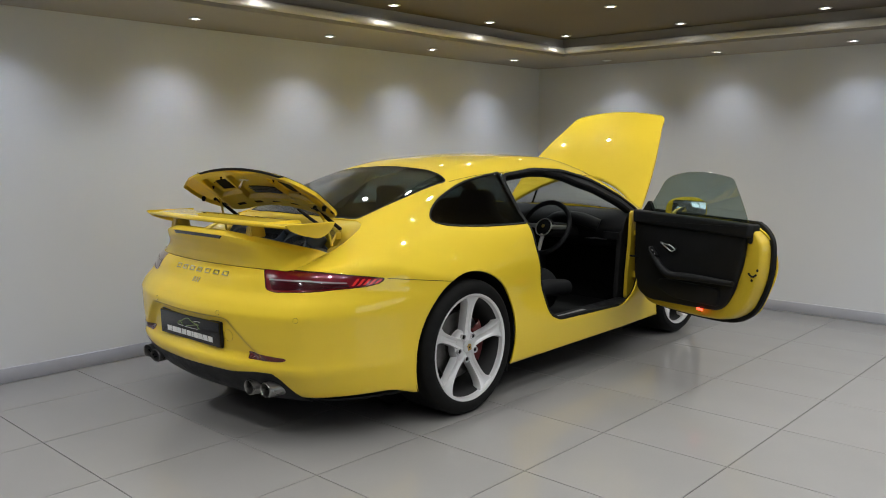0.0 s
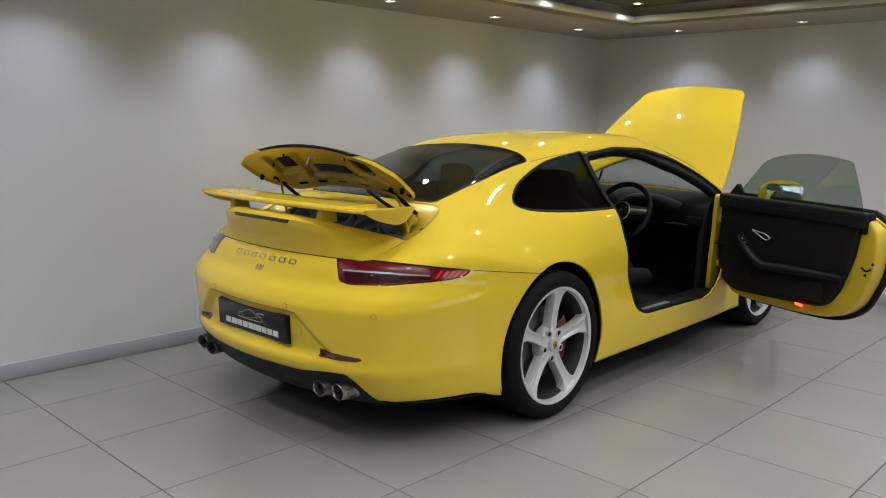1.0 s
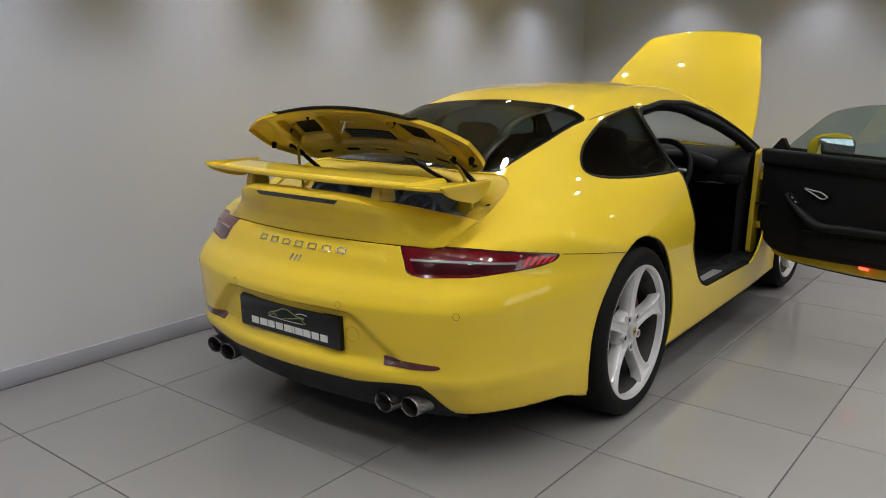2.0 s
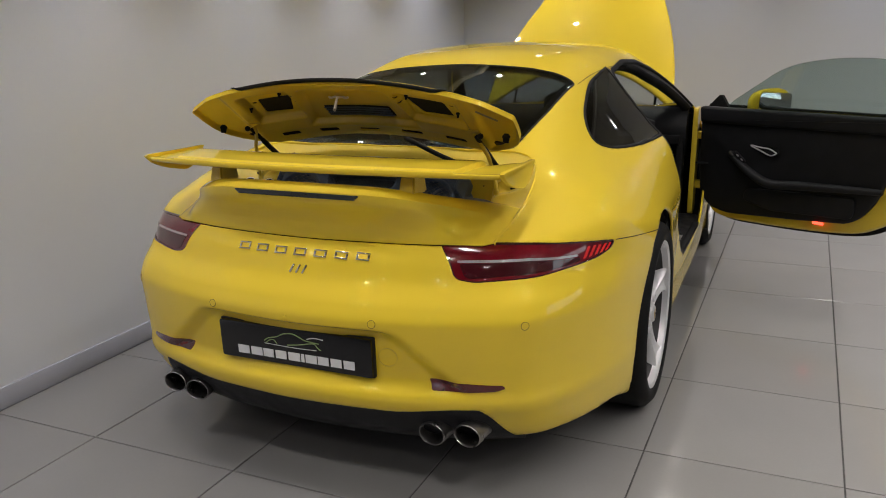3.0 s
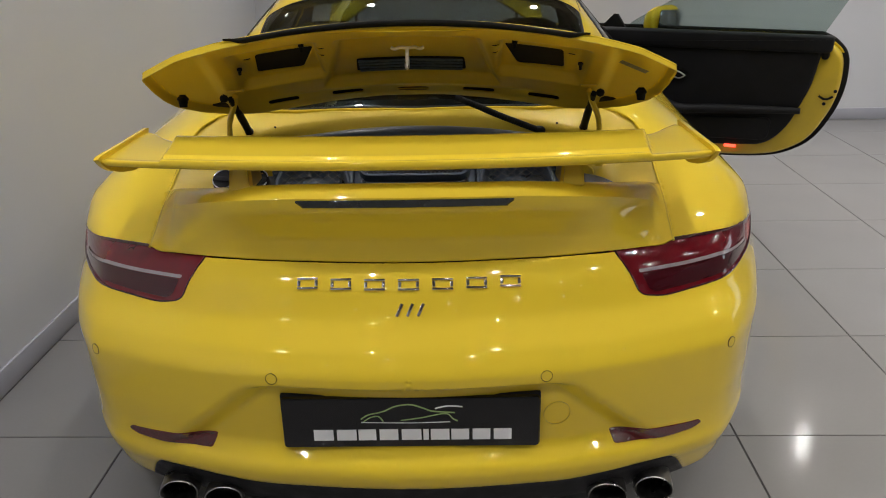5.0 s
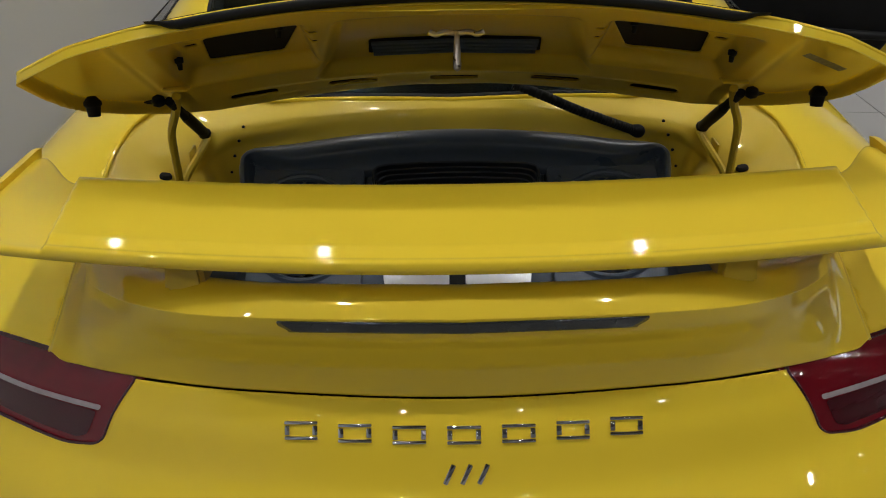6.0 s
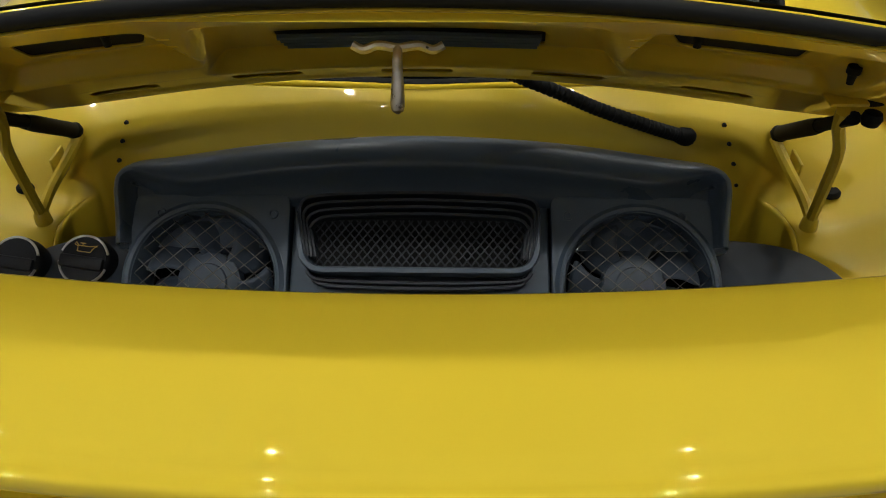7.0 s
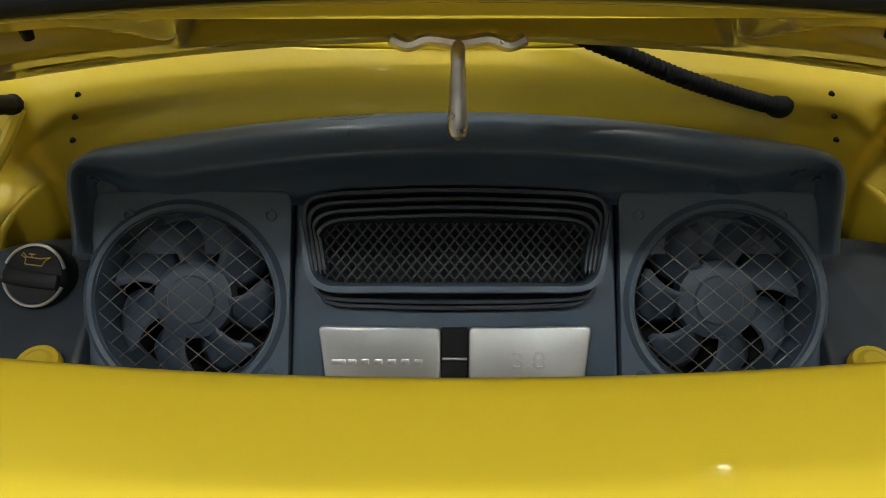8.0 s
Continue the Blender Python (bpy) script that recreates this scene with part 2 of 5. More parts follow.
def pchip(xs, ys):
    """A smooth curve through the points that does not overshoot."""
    xs, ys = np.array(xs, float), np.array(ys, float)
    h, d = np.diff(xs), np.diff(ys) / np.diff(xs)
    m = np.zeros(len(xs))
    m[0], m[-1] = d[0], d[-1]
    for i in range(1, len(xs) - 1):
        if d[i - 1] * d[i] > 0:
            w1, w2 = 2 * h[i] + h[i - 1], h[i] + 2 * h[i - 1]
            m[i] = (w1 + w2) / (w1 / d[i - 1] + w2 / d[i])

    def f(x):
        x = np.clip(x, xs[0], xs[-1])
        i = np.clip(np.searchsorted(xs, x) - 1, 0, len(xs) - 2)
        t = (x - xs[i]) / h[i]
        return ((1 + 2 * t) * (1 - t) ** 2 * ys[i] + t * (1 - t) ** 2 * h[i] * m[i] + t * t * (3 - 2 * t) * ys[i + 1] + t * t * (t - 1) * h[i] * m[i + 1])
    return f


def sdf_poly(px, py, poly):
    """Signed distance to a polygon, negative inside."""
    d = np.full(px.shape, 1e9)
    inside = np.zeros(px.shape, bool)
    k = len(poly)
    for i in range(k):
        ax, ay = poly[i]
        bx, by = poly[(i + 1) % k]
        ex, ey = bx - ax, by - ay
        t = np.clip(((px - ax) * ex + (py - ay) * ey) / (ex * ex + ey * ey + 1e-12), 0, 1)
        d = np.minimum(d, np.hypot(px - ax - t * ex, py - ay - t * ey))
        c = (ay > py) != (by > py)
        inside ^= c & (px < ex * (py - ay) / (ey if abs(ey) > 1e-12 else 1e-12) + ax)
    return np.where(inside, -d, d)


def clip(v, t, f, eps=2e-4):
    """The part of the triangles where f, a value for each point, is below zero."""
    f = np.where(np.abs(f) < eps, eps, f)
    keep = f < 0
    n = keep[t].sum(1)
    out = [t[n == 3]]
    verts = [v]
    made = {}
    base = len(v)
    extra, tris = [], []

    def cut(a, b):
        key = (a, b) if a < b else (b, a)
        if key not in made:
            s = f[a] / (f[a] - f[b])
            made[key] = base + len(extra)
            extra.append(v[a] + s * (v[b] - v[a]))
        return made[key]
    for tri in t[(n == 1) | (n == 2)].tolist():
        k = [keep[i] for i in tri]
        if sum(k) == 1:
            i = k.index(True)
            a, b, c = tri[i], tri[(i + 1) % 3], tri[(i + 2) % 3]
            tris.append((a, cut(a, b), cut(a, c)))
        else:
            i = k.index(False)
            a, b, c = tri[i], tri[(i + 1) % 3], tri[(i + 2) % 3]
            ab, ac = cut(a, b), cut(a, c)
            tris += [(ab, b, c), (ab, c, ac)]
    v2 = np.vstack([v, np.array(extra)]) if extra else v
    t2 = np.vstack([out[0], np.array(tris, int)]) if tris else out[0]
    used = np.unique(t2)
    lut = np.full(len(v2), -1)
    lut[used] = np.arange(len(used))
    return v2[used], lut[t2]


def grid(p):
    """Triangles of a grid of points (rows, columns, 3)."""
    a, b = p.shape[:2]
    i = np.arange(a * b).reshape(a, b)
    q0, q1, q2, q3 = i[:-1, :-1].ravel(), i[:-1, 1:].ravel(), i[1:, 1:].ravel(), i[1:, :-1].ravel()
    return p.reshape(-1, 3), np.vstack([np.c_[q0, q1, q2], np.c_[q0, q2, q3]])


def refine(v, t, near, levels=2):
    """The triangles that touch near, split to a finer mesh."""
    t = t[near[t].any(1)]
    for _ in range(levels):
        e = np.sort(np.vstack([t[:, [0, 1]], t[:, [1, 2]], t[:, [2, 0]]]), axis=1)
        u, inv = np.unique(e, axis=0, return_inverse=True)
        inv = inv.reshape(-1)
        mid = len(v) + inv
        n = len(t)
        a, b, c = mid[:n], mid[n:2 * n], mid[2 * n:]
        v = np.vstack([v, (v[u[:, 0]] + v[u[:, 1]]) / 2])
        t = np.vstack([np.c_[t[:, 0], a, c], np.c_[a, t[:, 1], b], np.c_[c, b, t[:, 2]], np.c_[a, b, c]])
    used = np.unique(t)
    lut = np.full(len(v), -1)
    lut[used] = np.arange(len(used))
    return v[used], lut[t]


def sstep(a, b, x):
    t = np.clip((x - a) / (b - a), 0, 1)
    return t * t * (3 - 2 * t)


# ---- the showroom ----
ROOM = pose(0, 0, 0, 0, 0, -0.7)
X0, X1, Y0, Y1, SOF, TOP = -1.43, 6.4, -5.6, 4.83, 2.125, 2.268
WA, WB = 0.5, 3.2


def structure(name, bm, material, label, category):
    bmesh.ops.transform(bm, matrix=ROOM, verts=bm.verts)
    return tagged(part(name, bm, material, None, sharp=30), label, category, kind="structure")


def wall(name, a, b, label):
    lo, hi = [min(p, q) for p, q in zip(a, b)], [max(p, q) for p, q in zip(a, b)]
    structure(name, box([h - l for l, h in zip(lo, hi)], [(h + l) / 2 for l, h in zip(lo, hi)]), WALL, label, "wall")


wall("wall_west", (X0 - 0.2, Y0 - 0.2, -0.1), (X0, Y1 + 0.2, 2.45), "plain white painted showroom wall beside the car")
wall("wall_north", (X0, Y1, -0.1), (X1, Y1 + 0.2, 2.45), "plain white painted showroom wall ahead of the car")
wall("wall_south", (X0, Y0 - 0.2, -0.1), (X1, Y0, 2.45), "plain white painted showroom wall")
wall("wall_east", (X1, Y0, -0.1), (X1 + 0.2, WA, 2.45), "plain white wall beside the showroom window")
wall("wall_east_far", (X1, WB, -0.1), (X1 + 0.2, Y1 + 0.2, 2.45), "plain white wall beside the showroom window")
wall("wall_east_over", (X1, WA, 1.95), (X1 + 0.2, WB, 2.45), "plain white wall above the showroom window")
wall("wall_east_under", (X1, WA, -0.1), (X1 + 0.2, WB, 0.85), "plain white wall below the showroom window")
structure("baseboard", box((0.012, Y1 - Y0, 0.086), (X0 + 0.006, (Y0 + Y1) / 2, 0.043), 0.003), SKIRT, "pale grey tile skirting along the wall", "baseboard")
structure("baseboard_north", box((X1 - X0 - 0.014, 0.012, 0.086), ((X0 + X1) / 2 + 0.007, Y1 - 0.006, 0.043), 0.003), SKIRT, "pale grey tile skirting along the wall", "baseboard")
# dropped soffit round a brown ceiling tray
TX, TY = -0.60, 4.02
structure("ceiling", box((X1 - X0 + 0.4, Y1 - Y0 + 0.4, 0.1), ((X0 + X1) / 2, (Y0 + Y1) / 2, TOP + 0.05)), TRAY, "brown painted flat ceiling tray", "ceiling")
structure("ceiling_soffit", box((TX - X0, Y1 - Y0, TOP - SOF), ((X0 + TX) / 2, (Y0 + Y1) / 2, (TOP + SOF) / 2)), WALLC, "grey painted dropped ceiling border", "ceiling")
structure("ceiling_soffit_north", box((X1 - TX, Y1 - TY, TOP - SOF), ((TX + X1) / 2, (Y1 + TY) / 2, (TOP + SOF) / 2)), WALLC, "grey painted dropped ceiling border", "ceiling")
for nm, size, at in (("trim", (0.05, TY - Y0, 0.05), (TX + 0.025, (TY + Y0) / 2, SOF + 0.045)), ("trim_north", (X1 - TX - 0.05, 0.05, 0.05), ((X1 + TX) / 2 + 0.025, TY - 0.025, SOF + 0.045))):
    structure(nm, box(size, at, 0.018, seg=4), CORN, "pale plaster cornice moulding round the tray", "cornice")
# shop window in the far side wall
win = tagged(part("window_1", box((0.06, 0.05, 1.10), (X1 + 0.1, WA + 0.025, 1.40), m=ROOM), TRIM, None), "dark framed showroom window", "window", kind="structure")
for y in (1.40, 2.30, WB - 0.025):
    part("frame", box((0.06, 0.05, 1.10), (X1 + 0.1, y, 1.40), m=ROOM), TRIM, win)
for z in (0.87, 1.93):
    part("frame", box((0.06, WB - WA - 0.1, 0.04), (X1 + 0.1, (WA + WB) / 2, z), m=ROOM), TRIM, win)
for a, b in ((WA + 0.05, 1.375), (1.425, 2.275), (2.325, WB - 0.05)):
    p = part("pane", box((0.008, b - a, 1.02), (X1 + 0.1, (a + b) / 2, 1.40), m=ROOM), GLASS_WIND, win)
    p.visible_shadow = False
structure("backdrop", box((0.02, 9, 3.2), (X1 + 1.6, 0.4, 1.2)), DAY, "bright daylit street outside the window", "backdrop")


# ---- downlights ----
def downlight():
    t = thing("downlight", "small round recessed ceiling downlight, lit", "downlight", group="ceiling downlights")
    part("rim", lathe([(0.028, 0.0), (0.040, -0.001), (0.043, -0.006), (0.036, -0.009), (0.029, -0.006), (0.028, 0.0)], 24), LAMPRIM, t)
    part("lens", lathe([(0.0, -0.004), (0.022, -0.003), (0.022, -0.001)], 20), LAMPGLOW, t)
    return t


POWER, WARM = 19.6, (1.0, 0.985, 0.955)
first = downlight()
spots = [(-1.05, y, SOF, 1) for y in (-3.45, -2.4, -1.35, -0.3, 0.75, 1.80, 2.85, 3.92)] + [(x, 4.50, SOF, 1) for x in (-0.45, 0.57, 1.60, 2.63, 3.66, 4.7)]
spots += [(x, y, TOP, 0) for x in (-0.42, 0.60, 1.62, 2.64, 3.66) for y in (3.80, 2.80, 1.82, 0.84, -0.2, -1.25, -2.3)]
spots += [(x, y, TOP, 2) for x in (4.68, 5.70) for y in (3.80, 2.80, 1.82, 0.84, -0.2, -1.25, -2.3)] + [(x, y, TOP, 2) for x in (-0.42, 0.60, 1.62, 2.64, 3.66, 4.68, 5.70) for y in (-3.35, -4.4, -5.3)]
for i, (x, y, z, edge) in enumerate(spots):
    m = ROOM @ pose(x, y, z)
    if i == 0:
        first.matrix_basis = m
    else:
        copy_thing(first, m)
    if edge == 2:
        continue
    la = bpy.data.lights.new("spot", "SPOT")
    la.energy = POWER * ((0.58 if y > 4 else 0.86) if edge else (1.85 if y < -1 else 1.3) * (2.0 if x > 2.5 else 1.0))
    la.color = (0.82, 0.87, 1.0) if edge else WARM
    la.spot_size, la.spot_blend, la.shadow_soft_size = radians(124 if edge else 130), 1.0, 0.018
    lo = new("downlight_lamp", la)
    lo.matrix_basis = m @ pose(0, 0, -0.02)
    tagged(lo, kind="structure")


# ---- the car: one master surface, from which the panels are cut ----
WY = (0.0, 0.35, 0.7, 1.05, 1.45, 1.9, 2.6, 3.2, 3.5, 4.0, 4.5)
WZ = np.array((0.15, 0.35, 0.55, 0.70, 0.80, 0.90, 0.985, 1.16, 1.30))
LEVELS = [pchip(WY, w) for w in (
    (.86, .86, .87, .88, .875, .872, .868, .85, .85, .82, .70),
    (.885, .885, .893, .898, .888, .878, .870, .865, .875, .85, .74),
    (.90, .90, .908, .912, .884, .860, .858, .885, .90, .87, .76),
    (.875, .88, .895, .902, .883, .868, .862, .87, .88, .84, .72),
    (.80, .815, .840, .852, .853, .846, .84, .82, .80, .76, .66),
    (.70, .71, .735, .760, .795, .812, .805, .77, .72, .68, .60),
    (.575, .585, .605, .640, .695, .735, .745, .70, .66, .60, .50),
    (.43, .44, .47, .505, .545, .575, .585, .56, .50, .45, .40),
    (.31, .33, .37, .41, .44, .47, .47, .44, .40, .35, .30))]
TOPLINE = pchip((0.0, 0.12, 0.236, 0.33, 0.43, 0.5, 0.57, 0.625, 0.68, 0.72, 1.0, 1.3, 1.7, 2.1, 2.4, 2.7, 3.0, 3.25, 3.6, 4.0, 4.3, 4.49),
                (.856, .852, .847, .867, .899, .925, .960, .987, 1.007, 1.019, 1.112, 1.208, 1.288, 1.310, 1.302, 1.235, 1.085, .925, .875, .79, .68, .55))
REARC = pchip((0.18, 0.25, 0.32, 0.352, 0.372, 0.395, 0.43, 0.50, 0.60, 0.645, 0.70, 0.76, 0.80, 0.84, 0.90, 1.0), (.16, .075, .030, .012, .008, .011, .010, .003, .0, .020, .072, .100, .128, .165, .27, .55))
REARX = pchip((-0.27, 0.0, 0.27, 0.42, 0.55, 0.61, 0.67, 0.75, 0.82, 0.87, 0.905, 0.93), (.020, 0, .020, .050, .093, .120, .156, .265, .43, .63, .90, 1.3))
FRONTX = pchip((-0.4, 0.0, 0.4, 0.6, 0.75, 0.85, 0.92), (.06, 0, .06, .16, .36, .70, 1.2))


def width(y, z):
    lv = np.array([f(y) for f in LEVELS])
    z = np.clip(z, WZ[0], WZ[-1])
    i = np.clip(np.searchsorted(WZ, z) - 1, 0, len(WZ) - 2)
    c = np.arange(len(z))
    im, ip = np.maximum(i - 1, 0), np.minimum(i + 2, len(WZ) - 1)
    a, b = lv[i, c], lv[i + 1, c]
    h = WZ[i + 1] - WZ[i]
    ma = (b - lv[im, c]) / (WZ[i + 1] - WZ[im]) * h
    mb = (lv[ip, c] - a) / (WZ[ip] - WZ[i]) * h
    t = (z - WZ[i]) / h
    return (1 + 2 * t) * (1 - t) ** 2 * a + t * (1 - t) ** 2 * ma + t * t * (3 - 2 * t) * b + t * t * (t - 1) * mb


def smax(a, b, k):
    h = np.maximum(k - np.abs(a - b), 0) / k
    return np.maximum(a, b) + h * h * k * 0.25


def solid(p):
    """Below zero inside the car's outer shape."""
    x, y, z = np.abs(p[:, 0]), p[:, 1], p[:, 2]
    swell = 0.008 * sstep(0.696, 0.672, z + 0.10 * (y - 0.55)) * sstep(0.50, 0.62, z) * sstep(0.98, 0.80, y) * sstep(0.58, 0.72, x)
    side = x - width(y, z) - swell
    crown = 0.12
    fender = 0.05 * np.exp(-((x - 0.68) / 0.14) ** 2) * sstep(3.0, 3.4, y)
    top = z - (TOPLINE(y) - crown * x * x + fender)
    plate = 0.030 * sstep(0.345, 0.258, x - 1.15 * np.maximum(0.577 - z, 0)) * sstep(0.586, 0.566, z) * sstep(0.386, 0.428, z)
    rear = REARC(z) + REARX(x) + plate - swell - y
    front = y - (4.49 - FRONTX(x) - 0.5 * np.maximum(0.33 - z, 0) - 1.2 * np.maximum(z - 0.55, 0) ** 1.3)
    f = smax(side, top, 0.11)
    f = smax(f, rear, 0.045)
    f = smax(f, front, 0.10)
    return smax(f, 0.17 - z, 0.03)


def cast(c, d):
    """Distance from the points c along d to the shape."""
    lo, hi = np.zeros(len(c)), np.full(len(c), 1.7)
    for _ in range(30):
        m = (lo + hi) / 2
        s = solid(c + m[:, None] * d) < 0
        lo, hi = np.where(s, m, lo), np.where(s, hi, m)
    return c + ((lo + hi) / 2)[:, None] * d


def master():
    nt = 220
    th = np.linspace(-math.pi / 2, math.pi / 2, nt + 1)
    rows_c, rows_d = [], []
    for a in np.linspace(0.0003, math.pi / 2, 175):
        rows_c.append((0, 0.95, 0.60))
        rows_d.append((math.sin(a), -math.cos(a)))
    for y in np.linspace(0.962, 3.45, 190):
        rows_c.append((0, y, 0.60))
        rows_d.append((1, 0))
    for a in np.linspace(math.pi / 2 - 0.03, 0.02, 46):
        rows_c.append((0, 3.47, 0.52))
        rows_d.append((math.sin(a), math.cos(a)))
    c = np.repeat(np.array(rows_c, float), nt + 1, axis=0)
    rd = np.repeat(np.array(rows_d), nt + 1, axis=0)
    tt = np.tile(th, len(rows_c))
    d = np.c_[rd[:, 0] * np.cos(tt), rd[:, 1], rd[:, 0] * np.sin(tt)]
    half = cast(c, d).reshape(len(rows_c), nt + 1, 3)
    half[:, 0, 0] = half[:, -1, 0] = 0
    left = half[:, 1:-1][:, ::-1] * (-1, 1, 1)
    ring = np.concatenate([half, left, half[:, :1]], axis=1)
    v, t = grid(ring)
    # weld the seam of the ring
    n = ring.shape[1]
    lut = np.arange(len(v))
    lut[n - 1::n] = np.arange(0, len(v), n)
    t = lut[t]
    return v, t


# edge of the engine lid's opening: forward along the wing, then in to the rear window
_e = np.array(((.5535, .236), (.5575, .28), (.562, .33), (.566, .385), (.568, .43), (.568, .51), (.563, .59), (.545, .650), (.510, .690)))
EDGE = cast(np.c_[_e, np.full(len(_e), .60)], np.tile((0.0, 0.0, 1.0), (len(_e), 1)))
REAR_EDGE = [(x, 0.128 + float(REARX(abs(x)))) for x in np.linspace(0.545, -0.545, 41)]
LID = [(-x, y) for x, y, z in EDGE] + [(-.462, .702), (-.42, .695), (-.30, .671), (0, .652), (.30, .671), (.42, .695), (.462, .702)] + [(x, y) for x, y, z in EDGE[::-1]] + REAR_EDGE


MV, MT = master()


def normals(v, t):
    n = np.zeros_like(v)
    fn = np.cross(v[t[:, 1]] - v[t[:, 0]], v[t[:, 2]] - v[t[:, 0]])
    for k in range(3):
        np.add.at(n, t[:, k], fn)
    return n / np.maximum(np.linalg.norm(n, axis=1), 1e-12)[:, None]


if (normals(MV, MT)[:, 0] * MV[:, 0]).sum() < 0:
    MT = MT[:, ::-1].copy()
NM = normals(MV, MT)


# outlines of openings: side view (y, z), from above (x, y)
DOOR = rounded([(1.765, 1.195), (1.70, .975), (1.685, .80), (1.715, .60), (1.80, .40), (1.90, .352), (2.66, .33), (2.80, .40), (2.90, .58), (2.94, .80), (3.02, .93), (2.90, 1.03), (2.66, 1.15), (2.40, 1.212), (2.10, 1.225)], 0.05)
QUARTER = [tuple(q) for q in curve_pts([(1.692, .925), (1.40, .929), (1.18, .942), (1.085, .957), (1.050, .984), (1.10, 1.034), (1.22, 1.094), (1.45, 1.165), (1.757, 1.208)], 8)] + [(1.702, .975)]
LEFTDOOR = rounded([(1.77, 1.195), (1.71, .955), (2.95, .935), (3.00, .95), (2.90, 1.03), (2.66, 1.15), (2.40, 1.212), (2.10, 1.225)], 0.03)
REARWIN = rounded([(-.50, 1.335), (-.30, 1.395), (0, 1.415), (.30, 1.395), (.50, 1.335), (.480, 1.0), (.448, .712), (.30, .6765), (0, .657), (-.30, .6765), (-.448, .712), (-.480, 1.0)], 0.03)
WINDSCREEN = rounded([(-.56, 2.66), (0, 2.70), (.56, 2.66), (.70, 3.16), (.45, 3.27), (0, 3.32), (-.45, 3.27), (-.70, 3.16)], 0.05)
FRUNK = rounded([(-.50, 3.36), (.50, 3.36), (.46, 3.9), (.30, 4.22), (-.30, 4.22), (-.46, 3.9)], 0.10)


def f_side(poly, v, sign):
    f = sdf_poly(v[:, 1], v[:, 2], poly)
    return np.maximum(f, 0.25 - v[:, 0] * sign)


def f_top(poly, v, zmin=0.6):
    f = sdf_poly(v[:, 0], v[:, 1], poly)
    return np.maximum(f, zmin - v[:, 2])


LAMPOUT = rounded([(.397, .803), (.52, .8025), (.65, .797), (.75, .786), (.865, .770), (.940, .7575), (.915, .739), (.848, .728), (.70, .722), (.555, .714), (.447, .7075), (.405, .716)], 0.014)


def f_lamp(v, sign, poly=LAMPOUT):
    q = v[:, 0] * sign * 0.62 + v[:, 1] * 0.78
    f = sdf_poly(q, v[:, 2], poly)
    return np.maximum(np.maximum(f, 0.2 - v[:, 0] * sign), v[:, 1] - 1.05)


REARHUB, FRONTHUB = (1.082, 0.345), (3.51, 0.335)


def f_arch(v, hub, r, sign):
    f = np.hypot(v[:, 1] - hub[0], (v[:, 2] - hub[1]) * 0.985) - r
    return np.maximum(f, 0.45 - v[:, 0] * sign)


def f_valance(v):
    """The black lower edge of the tail."""
    x = np.abs(v[:, 0])
    line = 0.333 + 0.018 * sstep(0.30, 0.50, x) - 0.16 * sstep(0.545, 0.66, x)
    f = v[:, 2] - line
    return np.maximum(np.maximum(f, v[:, 1] - 0.55), x - 0.72)


car = thing("car", "yellow two-door sports coupe with open engine lid, bonnet and driver's door", "car")

v, t = MV, MT
holes = [(lambda p: f_side(DOOR, p, 1)), (lambda p: f_side(QUARTER, p, 1)), (lambda p: f_side(QUARTER, p, -1)), (lambda p: f_side(LEFTDOOR, p, -1)),
         (lambda p: f_top(REARWIN, p)), (lambda p: f_top(WINDSCREEN, p)), (lambda p: f_top(LID, p, 0.70) - 0.001), (lambda p: f_top(FRUNK, p, 0.5)),
         (lambda p: f_lamp(p, 1)), (lambda p: f_lamp(p, -1)), f_valance]
for hub, r in ((REARHUB, 0.385), (FRONTHUB, 0.372)):
    for sign in (1, -1):
        holes.append(lambda p, hub=hub, r=r, sign=sign: f_arch(p, hub, r, sign))
POST = [(1.672, .945), (1.735, .945), (1.786, 1.200), (1.738, 1.197)]
holes.append(lambda p: f_side(POST, p, 1))
holes.append(lambda p: p[:, 2] - 0.186 - 0.045 * sstep(0.75, 0.55, p[:, 1]))
for h in holes:
    v, t = clip(v, t, -h(v))
body = npart("body", v, t, PAINT, car, "glossy yellow body shell", thick=0.010, sharp=50)

# fine joints: bumper to wing, roof skin
for sg in (1, -1):
    ys = np.linspace(0.558, 0.955, 24)
    q = cast(np.c_[np.zeros(24), ys, 0.757 - 0.14 * (ys - 0.555)], np.tile((float(sg), 0.0, 0.0), (24, 1)))
    part("panel_joint", tube([tuple(w) for w in q], 0.0013, 6), SEAL, car, "dark joint between bumper and wing")
    ys = np.linspace(1.345, 2.66, 40)
    q = cast(np.c_[sg * (0.505 + 0.05 * (ys - 1.33)), ys, np.full(40, 0.7)], np.tile((0.0, 0.0, 1.0), (40, 1)))
    part("roof_joint", tube([tuple(w) for w in q], 0.0013, 6), SEAL, car, "dark roof joint")

v, t = clip(MV, MT, f_valance(MV))
v, t = clip(v, t, np.maximum(0.205 - v[:, 2], np.abs(v[:, 0]) - 0.64))
npart("rear_valance", v, t, TRIM, car, "matt black rear valance", thick=0.012)


def pane(name, f, material, label, inset=0.004, thick=0.004, edge=None):
    v, t = clip(MV, MT, f(MV) + 0.0015)
    ob = npart(name, v, t, material, car, label)
    s = ob.modifiers.new("thickness", "SOLIDIFY")
    s.thickness, s.offset = inset, -1
    return ob


